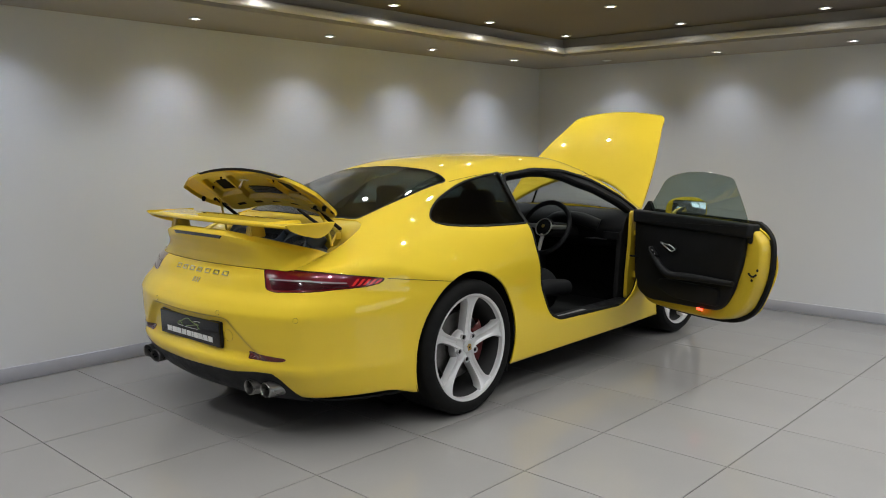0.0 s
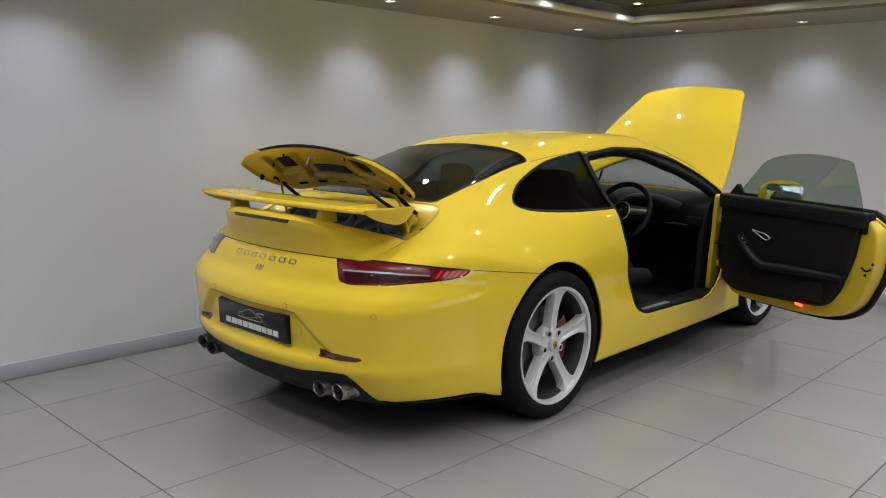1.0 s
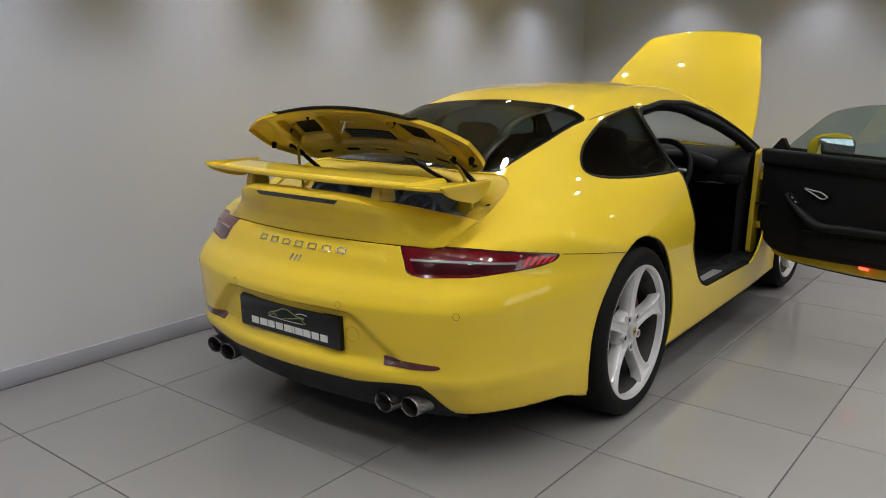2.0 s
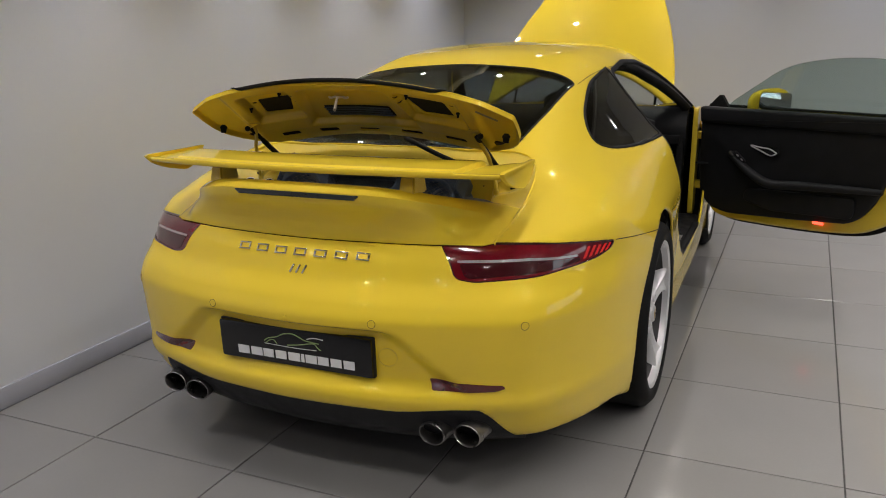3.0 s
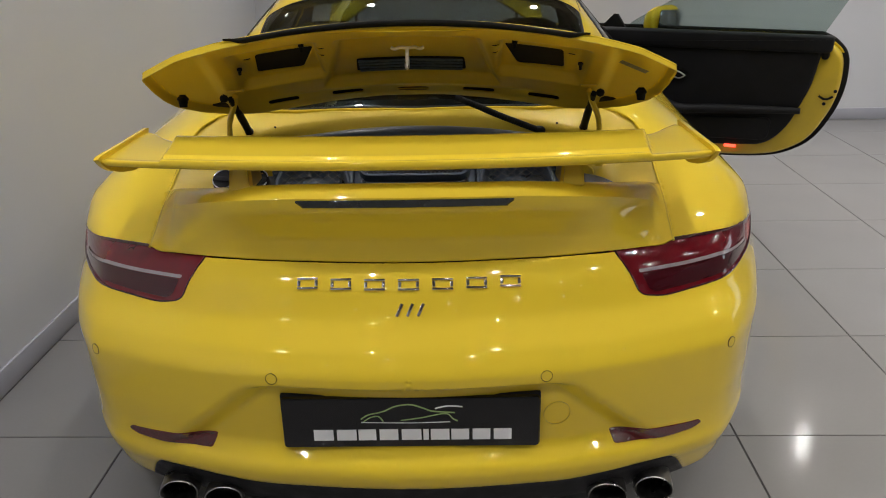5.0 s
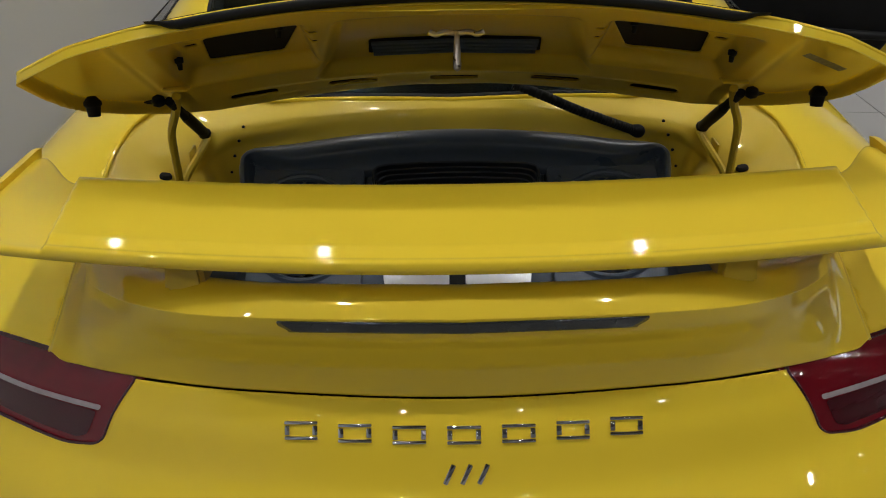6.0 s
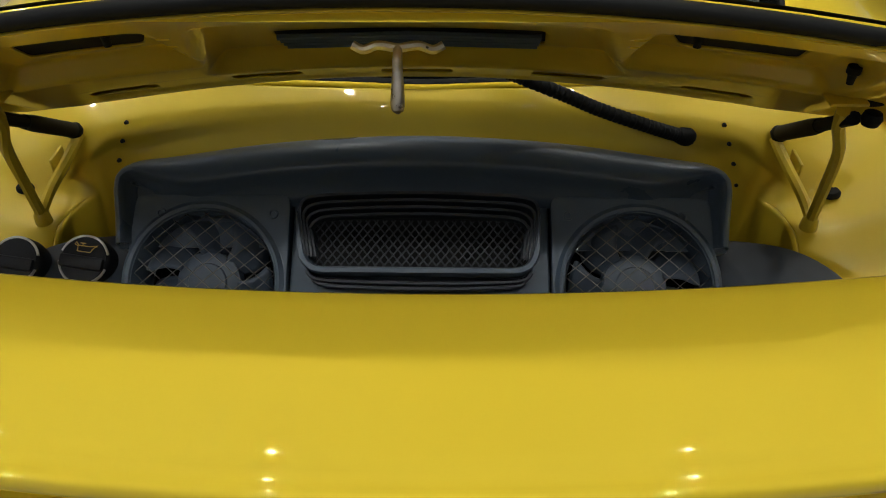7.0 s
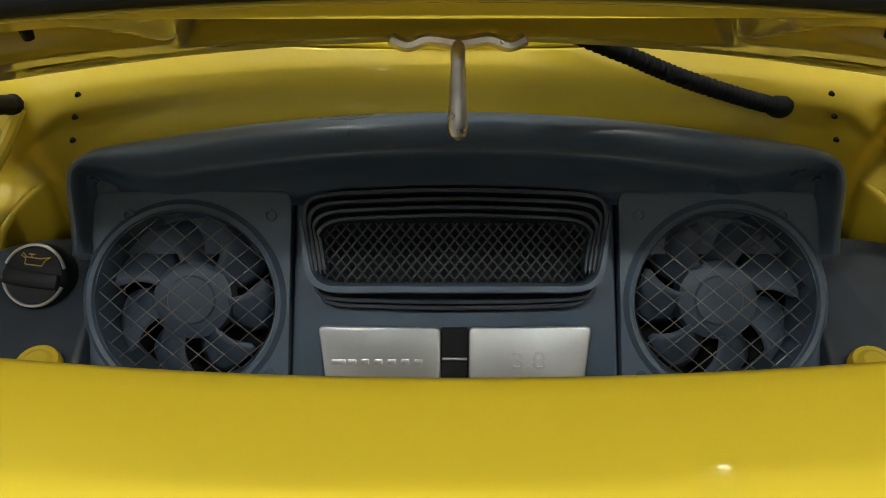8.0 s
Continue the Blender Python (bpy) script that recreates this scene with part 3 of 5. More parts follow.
rg = pane("rear_window", lambda p: f_top(REARWIN, p), GLASS_REAR, "grey tinted rear window")
qr = pane("quarter_window", lambda p: f_side(QUARTER, p, 1) + 0.005, GLASS_DARK, "dark tinted quarter window")
ql = pane("quarter_window", lambda p: f_side(QUARTER, p, -1) + 0.009, GLASS_DARK, "dark tinted quarter window")
dl = pane("side_window", lambda p: f_side(LEFTDOOR, p, -1) + 0.012, GLASS_SIDE, "green tinted side window")
ws = pane("windscreen", lambda p: f_top(WINDSCREEN, p), GLASS_WIND, "clear windscreen")


def band(name, f, a, b, material, parent, label="", thick=0.006, lift=0.0):
    """A strip of the master surface between two distances from an outline."""
    v, t = clip(MV, MT, f(MV) - b)
    v, t = clip(v, t, a - f(v))
    ob = npart(name, v, t, material, parent, label, thick)
    if lift:
        ob.modifiers[0].thickness = thick + lift
        ob.modifiers[0].offset = -1 + 2 * lift / (thick + lift)
    return ob


band("window_seal", lambda p: f_side(QUARTER, p, 1), -0.007, 0.001, SEAL, car, "black window surround", 0.008, 0.002)
band("window_seal", lambda p: f_side(QUARTER, p, -1), -0.011, 0.001, SEAL, car, "black window surround", 0.008, 0.002)
band("window_seal", lambda p: f_side(LEFTDOOR, p, -1), -0.015, 0.001, SEAL, car, "black window surround", 0.008, 0.002)
v, t = clip(MV - NM * 0.0055, MT, f_top(REARWIN, MV) + 0.003)
v, t = clip(v, t, -0.030 - 0.020 * sstep(0.80, 0.70, v[:, 1]) - f_top(REARWIN, v))
npart("window_frit", v, t, SMOKE, rg, "black ceramic border of the glass")
band("window_seal", lambda p: f_top(REARWIN, p), -0.006, 0.001, SEAL, car, "black window surround", 0.006, 0.001)
v, t = clip(MV, MT, f_side(POST, MV, 1) - 0.001)
v, t = clip(v, t, -f_side(DOOR, v, 1))
v, t = clip(v, t, -f_side(QUARTER, v, 1) - 0.004)
npart("door_post", v, t, SMOKE, car, "black gloss post behind the door opening", thick=0.020)

v, t = clip(MV, MT, f_side(DOOR, MV, 1) - 0.001)
v, t = clip(v, t, np.minimum(v[:, 1] - 2.60, 0.93 - v[:, 2]))
v, t = clip(v, t, -0.016 - f_side(DOOR, v, 1))
npart("door_seal", v, t, SEAL, car, "black rubber door seal", thick=0.03)
# padded lining along the roof rail and the windscreen pillar
v, t = clip(MV - NM * 0.012, MT, f_side(DOOR, MV, 1) + 0.006)
v, t = clip(v, t, 0.925 - v[:, 2])
v, t = clip(v, t, 1.82 - v[:, 1])
v, t = clip(v, t, -0.024 - 0.042 * sstep(2.20, 2.62, v[:, 1]) - f_side(DOOR, v, 1))
npart("pillar_lining", v, t, LEATHER, car, "black padded roof rail and pillar lining", thick=0.045)
v, t = clip(MV, MT, MV[:, 2] - 0.1865)
for hub, r in ((REARHUB, 0.385), (FRONTHUB, 0.372)):
    for sign in (1, -1):
        v, t = clip(v, t, -f_arch(v, hub, r, sign))
v = (v - (0, 2.2, 0)) * (0.93, 0.965, 1) + (0, 2.2, 0)
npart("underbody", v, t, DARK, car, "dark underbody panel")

# cabin lining behind the shell
lv = MV - NM * 0.018
lt = MT
for h in (lambda p: -f_side(DOOR, p, 1), lambda p: -f_side(QUARTER, p, 1) - 0.012, lambda p: -f_side(QUARTER, p, -1) - 0.012, lambda p: -f_side(LEFTDOOR, p, -1) - 0.01,
          lambda p: -f_top(REARWIN, p) - 0.02, lambda p: -f_top(WINDSCREEN, p) - 0.02, lambda p: 0.74 - p[:, 1], lambda p: p[:, 1] - 3.2, lambda p: 0.25 - p[:, 2]):
    lv, lt = clip(lv, lt, h(lv))
for hub, r in ((REARHUB, 0.385), (FRONTHUB, 0.372)):
    for sign in (1, -1):
        lv, lt = clip(lv, lt, -f_arch(lv, hub, r + 0.01, sign))
npart("headlining", lv, lt, LEATHER, car, "black cabin lining")


SCUTTLE = rounded([(-.71, 3.15), (.71, 3.15), (.58, 3.36), (-.58, 3.36)], 0.03)
v, t = clip(MV + NM * 0.003, MT, f_top(SCUTTLE, MV))
v, t = clip(v, t, -f_top(WINDSCREEN, v))
npart("scuttle_panel", v, t, TRIM, car, "black plastic scuttle panel", thick=0.002)
for sg in (1, -1):
    part("opening_edge", tube([(sg * q[0], q[1], q[2] - 0.0015) for q in curve_pts([tuple(w) for w in EDGE], 8)], 0.0032, 8), PAINT, car)


def surf_rear(x, z):
    """The point of the tail at x, z and the way out of it."""
    def at(a, b):
        return cast(np.array([[a, 0.9, b]]), np.array([[0.0, -1.0, 0.0]]))[0]
    p, q, r = at(x, z), at(x + 0.004, z), at(x, z + 0.004)
    n = np.cross(q - p, r - p)
    return Vector(p), Vector(n / np.linalg.norm(n))


def on_rear(x, z, lift=0.0, spin=0.0):
    """A pose on the tail: its x runs along the car's x, its y up the surface, its z out."""
    p, n = surf_rear(x, z)
    if n.y > 0:
        n = -n
    u = Vector((1, 0, 0)) - n * n.x
    u.normalize()
    w = n.cross(u)
    m = Matrix((u, w, n)).transposed().to_4x4()
    m.translation = p + n * lift
    return m @ pose(0, 0, 0, 0, 0, spin)


def skin(name, f, inset, lift, material, parent, label=""):
    """A piece of the master surface inside an outline, lifted off it."""
    v, t = refine(MV, MT, f(MV) < 0.02)
    v = v + normals(v, t) * lift
    v, t = clip(v, t, f(v) + inset)
    return npart(name, v, t, material, parent, label)


# tail lamps
LAMPIN = rounded([(.424, .754), (.60, .757), (.768, .741), (.775, .733), (.70, .728), (.555, .7215), (.440, .7155), (.428, .722)], 0.006)
LAMPBARP = rounded([(.420, .7630), (.60, .7645), (.762, .7515), (.764, .745), (.60, .758), (.420, .7565)], 0.003)
SLASH = [rounded([(a, .765 - (a - .814) * 0.10), (a + .013, .7635 - (a - .814) * 0.10), (a - .013, .7345 + (a - .814) * 0.02), (a - .028, .7335 + (a - .814) * 0.02)], 0.002) for a in (.808, .834, .860, .886, .912)]
for sign in (1, -1):
    lamp = skin("tail_lamp", lambda p: f_lamp(p, sign), -0.005, -0.0035, REDLENS, car, "dark red tail lamp")
    s = lamp.modifiers.new("thickness", "SOLIDIFY")
    s.thickness, s.offset = 0.01, -1
    skin("smoked_lens", lambda p: f_lamp(p, sign, LAMPIN), 0, -0.0022, REDDARK, lamp, "smoked lower lens")
    skin("light_bar", lambda p: f_lamp(p, sign, LAMPBARP), 0, -0.0010, LAMPBAR, lamp, "clear grey light bar")
    for sl in SLASH:
        skin("light_slash", lambda p: f_lamp(p, sign, sl), 0, -0.0014, REDGLOW, lamp, "bright red lamp slash")
    v, t = refine(MV, MT, np.abs(f_lamp(MV, sign)) < 0.03)
    v = v + normals(v, t) * 0.0006
    v, t = clip(v, t, f_lamp(v, sign) - 0.0016)
    v, t = clip(v, t, -0.0015 - f_lamp(v, sign))
    npart("lamp_seal", v, t, REDDARK, lamp, "dark seam round the lamp", thick=0.006)
    v, t = clip(MV - NM * 0.020, MT, f_lamp(MV, sign) - 0.012)
    npart("lamp_housing", v, t, SEAL, lamp)
    # reflector in the bumper
    ref = rounded([(.412, .4345), (.520, .432), (.615, .4245), (.622, .416), (.600, .408), (.520, .405), (.424, .406)], 0.006)
    f = lambda p: np.maximum(sdf_poly(p[:, 0] * sign, p[:, 2], ref), p[:, 1] - 0.4)
    r = skin("reflector", f, 0, 0.002, REFLECT, car, "narrow dark red bumper reflector")
    s = r.modifiers.new("thickness", "SOLIDIFY")
    s.thickness, s.offset = 0.006, -1
    # parking sensors
    for x in (0.270, 0.671):
        m = on_rear(sign * x, 0.601, -0.004)
        sen = part("parking_sensor", lathe([(0, 0.0046), (0.0105, 0.0044), (0.0108, 0.002), (0.0108, 0)], 24, m), PAINT, car, "round yellow parking sensor")
        part("ring", lathe([(0.0110, 0.0043), (0.0119, 0.0043), (0.0119, 0), (0.0110, 0)], 28, m, close=True), SEAL, sen)
    # twin oval tailpipes
    for x, z in ((0.418, 0.267), (0.521, 0.272)):
        prof = [(0.036, 0), (0.0385, 0.004), (0.0405, 0.002), (0.0415, -0.01), (0.041, -0.16), (0.037, -0.16), (0.036, -0.02), (0.036, 0)]
        bm = lathe(prof[:-1], 36, None, close=True)
        bmesh.ops.scale(bm, vec=(1.03, 0.84, 1), verts=bm.verts)
        bmesh.ops.transform(bm, matrix=pose(sign * x, 0.078 + (x - 0.416) * 0.15, z, 90, 0, -5 * sign), verts=bm.verts)
        pipe = part("tailpipe", bm, STEEL, car, "polished steel oval tailpipe")
        part("bore", lathe([(0.0, -0.10), (0.0340, -0.10)], 24, pose(sign * x, 0.078 + (x - 0.416) * 0.15, z, 90, 0, -5 * sign)), DARK, pipe)

part("tow_cover", lathe([(0.0273, 0.0006), (0.0280, 0.0006), (0.0280, -0.004), (0.0273, -0.004)], 36, on_rear(0.298, 0.493, 0.0012), close=True), PAINT_SHADE, car, "round towing eye cover outline")

# number plate with plain shapes
PM = pose(0, 0.036, 0.490, 92, 0, 0)
np_ = part("number_plate", slab(rounded([(-.26, -.059), (.26, -.059), (.26, .059), (-.26, .059)], 0.008), 0.010, PM @ pose(0, 0, -0.005), 0.002), PLATE, car, "black acrylic plate with white print")
part("plate_holder", box((0.526, 0.016, 0.124), (0, 0.048, 0.490), 0.004), TRIM, np_)
x = -0.203
for w in (.050, .044, .040, .048, .044, .015, .042, .040, .046, .040):
    part("print_block", box((w - 0.004 - 0.006 * (w > 0.045), 0.026, 0.0008), (x + w / 2, -0.0285, 0.0056), m=PM), INKW, np_)
    x += w
for pts, r in (([(-.10, .010), (-.085, .020), (-.055, .028), (-.03, .040), (.0, .044), (.025, .036), (.045, .028), (.09, .024)], 0.0016),
               ([(-.095, .004), (-.08, .014), (-.065, .016), (-.055, .004)], 0.0014), ([(-.02, .006), (.02, .012), (.07, .022), (.085, .010), (.095, .004)], 0.0014),
               ([(.05, .034), (.075, .040), (.105, .038)], 0.0016), ([(-.10, .002), (.0, .000), (.08, .002)], 0.0010)):
    c = curve_pts([(a, b, 0.0056) for a, b in pts], 6)
    bm = tube(c, r, 6)
    bmesh.ops.transform(bm, matrix=PM, verts=bm.verts)
    part("print_line", bm, INKG if len(pts) != 3 else INKW, np_)

# chrome emblem, as plain bars
for i in range(7):
    x = -0.2 + i * 0.0672
    m = on_rear(x, 0.763, 0.0)
    bm = box((0.042, 0.0045, 0.004), (0, 0.0100, 0.002), 0.0012)
    e = part("emblem_bar", bm, CHROME, car, "chrome emblem bar")
    e.matrix_basis = m
    part("emblem_bar", box((0.042, 0.0045, 0.004), (0, -0.0090, 0.002), 0.0012), CHROME, e)
    part("emblem_bar", box((0.0065, 0.012, 0.004), (-0.0175, 0.0005, 0.0018), 0.001), CHROME, e)
    part("emblem_bar", box((0.0065, 0.012, 0.004), (0.0175, 0.0005, 0.0018), 0.001), CHROME, e)
for i in range(3):
    part("emblem_stroke", box((0.0065, 0.028, 0.004), (0, 0, 0.002), 0.0015, m=on_rear(0.004 + (i - 1) * 0.021, 0.718) @ pose(0, 0, 0, 0, 0, -24)), CHROME, car, "chrome emblem stroke")


# ---- tail panel under the wing ----
KA = (0, .2, .3, .4, .46, .50, .522, .5535)
LIPY, LIPZ = pchip(KA, (.082, .094, .115, .175, .240, .295, .325, .314)), pchip(KA, (.950, .947, .939, .916, .891, .869, .856, .825))
KT = (0, .2, .3, .4, .453, .52, .5535)
FRONTY, FRONTZ = pchip(KT, (.135, .150, .185, .268, .332, .402, .430)), pchip(KT, (.962, .958, .945, .917, .898, .876, .862))
RISE_Y = pchip((0, .06, .2, .36, .5, .58, .66, .72, .78, 1.0), (0, .0, .06, .50, .94, 1, 1.0, 1.0, 1.0, 1.0))
RISE_Z = pchip((0, .06, .2, .36, .5, .58, .66, .72, .78, 1.0), (0, .10, .29, .60, .845, 1, 1.0, 1.0, 1.0, 1.0))
OVER_Y = pchip((0, .58, .64, .70, .78, 1.0), (0, 0, .14, .45, 1, 1.25))
ENDX = pchip((0, .30, .58, .78, 1.0), (.5535, .558, .562, .568, .568))


def tail_pt(x, s):
    """s runs from the bumper joint over the lip to the front edge and down into the engine bay."""
    a = np.abs(x)
    y0, z0 = 0.1290 + REARX(a) + 0.008 * sstep(0.53, 0.5535, a), 0.7990 + 0.005 * sstep(0.52, 0.5535, a)
    ry, rz, o = RISE_Y(s), RISE_Z(s), OVER_Y(s)
    ends = sstep(0.455, 0.515, a)
    ry, rz = ry + (np.clip(s / .58, 0, 1) - ry) * ends, rz + (np.clip(s / .58, 0, 1) - rz) * ends
    ly, lz, fy, fz = LIPY(a), LIPZ(a), FRONTY(a), FRONTZ(a)
    oc = np.clip(o, 0, 1)
    y = y0 + (ly - y0) * ry + (fy - ly) * o
    z = z0 + (lz - z0) * rz + (fz - lz) * oc + 0.012 * np.sin(math.pi * oc) * (1 - sstep(0.52, 0.5535, a)) - 0.34 * np.maximum(s - .78, 0)
    return np.stack([x * (1 + (ENDX(s) / 0.5535 - 1) * sstep(0.34, 0.5535, a)), y, z], -1)


gx, gs = np.meshgrid(np.linspace(-0.5518, 0.5518, 190), np.linspace(0.006, 1, 90))
tp = tail_pt(gx, gs)
tv, tt = grid(tp)
panel = npart("tail_panel", tv, tt, PAINT, car, "yellow rear spoiler base panel", thick=0.004, offset=-1)
gx, gs = np.meshgrid(np.linspace(-0.207, 0.207, 50), np.linspace(0.512, 0.553, 8))
gx = gx * (0.94 + 0.06 * sstep(0.512, 0.545, gs))
sp = tail_pt(gx, gs) + np.array((0, -0.0022, 0.0004))
sv, st = grid(sp)
bp = tail_pt(*np.meshgrid(np.linspace(-0.5535, 0.5535, 60), np.linspace(0.02, 0.7, 20)))
bp = bp + np.array((0, 0.022, -0.006))
bv0, bt0 = grid(np.concatenate([bp[:1] + np.array((0, 0.0, -0.04)), bp]))
npart("panel_backing", bv0, bt0, SEAL, panel)
npart("brake_light_strip", sv, st, SMOKE, panel, "dark smoked brake light strip", thick=0.003)


# ---- raised rear wing ----
def wing():
    xs = np.concatenate([np.linspace(-0.60, -0.51, 22)[:-1], np.linspace(-0.51, -0.455, 50)[:-1], np.linspace(-0.455, 0.455, 60)[:-1], np.linspace(0.455, 0.51, 50)[:-1], np.linspace(0.51, 0.60, 22)])
    # section: share of the chord from the front edge, height over the chord line
    top = [(0.0, 0.0), (0.006, 0.005), (0.02, 0.0085), (0.05, 0.0102), (0.12, 0.0106), (0.3, 0.0098), (0.5, 0.0077), (0.7, 0.0055), (0.82, 0.0050), (0.85, 0.0050), (0.88, 0.0052), (0.91, 0.0060), (0.94, 0.0078), (0.96, 0.0088), (0.98, 0.0084), (0.993, 0.0060)]
    low = [(1.0, 0.0), (0.995, -0.006), (0.97, -0.0095), (0.90, -0.010), (0.7, -0.008), (0.4, -0.008), (0.12, -0.007), (0.03, -0.004)]
    rows = []
    for x in xs:
        a = abs(x)
        yf, yt = 0.281 + 0.20 * x * x + 0.080 * sstep(0.50, 0.60, a), 0.090 + 0.23 * x * x
        tip = sstep(0.585, 0.600, a)
        yf, yt = yf - 0.012 * tip, yt + 0.006 * tip
        zf, zt = 1.005 - 0.02 * x * x, 1.009 - 0.018 * x * x
        r = []
        for c, h in top + low:
            step = 0.500 - 0.030 * c
            hh = h * (1 - 0.35 * tip)
            if h > 0:
                hh = hh * (0.45 + 0.55 * sstep(step + 0.004, step - 0.004, a)) + 0.0075 * sstep(step + 0.004, step - 0.006, a) * sstep(-0.01, 0.035, c) * sstep(0.93, 0.84, c)
            r.append((x, yf + (yt - yf) * c, zf + (zt - zf) * c + hh))
        rows.append(r)
    p = np.array(rows)
    p = np.concatenate([p, p[:, :1]], axis=1)
    return grid(p)


wv, wt = wing()
wob = npart("rear_wing", wv, wt, PAINT, car, "raised yellow rear wing", sharp=60)
ENDPLATE = [tuple(q) for q in curve_pts([(.442, 1.008), (.420, .978), (.388, .953), (.345, .941), (.295, .949), (.245, .962), (.192, .984), (.160, 1.010)], 6)] + [(.172, 1.0145), (.30, 1.012), (.43, 1.0105)]
for sg in (1, -1):
    m = Matrix(((0, 0, sg, sg * .5965), (1, 0, 0, 0), (0, 1, 0, 0), (0, 0, 0, 1)))
    part("end_plate", slab(ENDPLATE if sg > 0 else ENDPLATE[::-1], .012, m, .004, 3), PAINT, wob, "yellow wing end plate", sharp=40)
for sign in (1, -1):
    bm = bmesh.new()
    lo = [(sign * 0.30, .155, .945), (sign * 0.35, .155, .940), (sign * 0.35, .245, .935), (sign * 0.30, .245, .940)]
    hi = [(sign * 0.305, .165, .992), (sign * 0.345, .165, .992), (sign * 0.345, .235, .997), (sign * 0.305, .235, .997)]
    a, b = [bm.verts.new(q) for q in lo], [bm.verts.new(q) for q in hi]
    for i in range(4):
        bm.faces.new((a[i], a[(i + 1) % 4], b[(i + 1) % 4], b[i]))
    bm.faces.new(a[::-1]), bm.faces.new(b)
    bmesh.ops.bevel(bm, geom=bm.edges[:], offset=0.006, segments=2, affect="EDGES")
    part("wing_support", bm, PAINT_SHADE, wob, "yellow wing support")


# ---- raised engine lid ----
LS = (0, .064, .206, .2745, .362, .42)
LIDY, LIDZ = pchip(LS, (.615, .563, .447, .390, .322, .277)), pchip(LS, (1.026, 1.065, 1.147, 1.188, 1.236, 1.268))


def lid_pt(x, s, h=0.0):
    """h: height over the lid's underside, away from the engine."""
    ds = 0.004
    ty, tz = LIDY(s + ds) - LIDY(s - ds), LIDZ(s + ds) - LIDZ(s - ds)
    n = np.hypot(ty, tz)
    ny, nz = tz / n, -ty / n
    return np.stack([x, LIDY(s) + h * ny, LIDZ(s) + h * nz - 0.25 * x * x], -1)


HALF = [(.08, .036), (.20, .028), (.30, .022), (.38, .026), (.45, .055), (.500, .096), (.540, .150), (.556, .195), (.564, .250), (.566, .312), (.480, .346), (.40, .354), (.20, .357)]
LIDOUT = rounded(HALF + [(-a, b) for a, b in HALF[::-1]], 0.008)
VENT = [(.204, .264), (.332, .264), (.343, .188), (.240, .180)]
VENTS = [rounded(VENT, 0.008), rounded([(-a, b) for a, b in VENT], 0.008), rounded([(-.125, .127), (.125, .127), (.120, .190), (-.120, .190)], 0.006)]
VENTS += [rounded([(c - .037, b - .0105), (c + .037, b - .0105), (c + .037, b + .0105), (c - .037, b + .0105)], 0.0085) for c, b in ((-.309, .066), (-.155, .066), (0, .063), (.155, .066), (.309, .066))]
for sg in (1, -1):
    VENTS += [rounded([(sg * a - .008, b - .004), (sg * a + .008, b - .004), (sg * a + .008, b + .004), (sg * a - .008, b + .004)], 0.003) for a, b in ((.185, .285), (.352, .250), (.188, .255))]


def relief(x, s):
    a = np.abs(x)
    mid = sstep(0.186, 0.160, a + 0.25 * (s - 0.20)) * sstep(0.098, 0.118, s) * sstep(0.318, 0.296, s)
    side = sstep(0.186, 0.206, a) * sstep(0.392, 0.368, a) * sstep(0.150, 0.172, s) * sstep(0.318, 0.298, s)
    rail = sstep(0.036, 0.050, s) * sstep(0.094, 0.082, s) * sstep(0.36, 0.33, a) * 0.08
    tip = sstep(0.415, 0.455, a) * 0.75
    hem = sstep(0.012, 0.0, s) * 0.4
    return 0.021 * np.maximum.reduce([mid, side, rail, tip]) * sstep(-0.001, 0.014, -LIDSD(x, s)) - 0.004 * hem


def LIDSD(x, s):
    return sdf_poly(x, s, LIDOUT)


gx, gs = np.meshgrid(np.linspace(-0.592, 0.592, 270), np.linspace(0.0, 0.365, 112))
uv = np.stack([gx.ravel(), gs.ravel()], -1)
lp = lid_pt(gx, gs, relief(gx, gs)).reshape(gx.shape + (3,))
lv0, lt0 = grid(lp)
fn = [sdf_poly(uv[:, 0], uv[:, 1], LIDOUT)] + [-sdf_poly(uv[:, 0], uv[:, 1], p) for p in VENTS]
# the parameters ride along as two more columns while the holes are cut
v5 = np.hstack([lv0, uv])
v5, lt1 = clip(v5, lt0, fn[0])
for p in VENTS:
    v5, lt1 = clip(v5, lt1, -sdf_poly(v5[:, 3], v5[:, 4], p))
lid = npart("engine_lid", v5[:, :3], lt1, PAINT_SHADE, car, "raised yellow engine lid, pressed underside", thick=0.002, offset=0.0)
lv2 = np.hstack([lid_pt(gx, gs, 0.012 + 0.012 * sstep(0.0, 0.05, -fn[0].reshape(gx.shape))).reshape(-1, 3), uv])
lv2, lt2 = clip(lv2, lt0, fn[0])
npart("outer_skin", lv2[:, :3], lt2, PAINT, lid, "yellow outer skin", thick=0.004, offset=-1)
lv3 = np.hstack([lid_pt(gx, gs, np.full(gx.shape, 0.0105) + 0.0115 * sstep(0.085, 0.11, gs)).reshape(-1, 3), uv])
lv3, lt3 = clip(lv3, lt0, fn[0] + 0.012)
# Plain sheet behind the openings; its near-black stands in for shade.
npart("vent_backing", lv3[:, :3], lt3, DARK, lid, "near-black sheet for the grille and the shade behind the vents")
# rim that closes the lid's edge
k = len(LIDOUT)
ro = np.array([p for p in LIDOUT])
edge = np.stack([lid_pt(ro[:, 0], ro[:, 1], relief(ro[:, 0], ro[:, 1]) * 1.0), lid_pt(ro[:, 0], ro[:, 1], np.full(k, 0.012))])
edge = np.concatenate([edge, edge[:, :1]], axis=1)
ev, et = grid(edge)
npart("rim", ev, et, PAINT, lid)
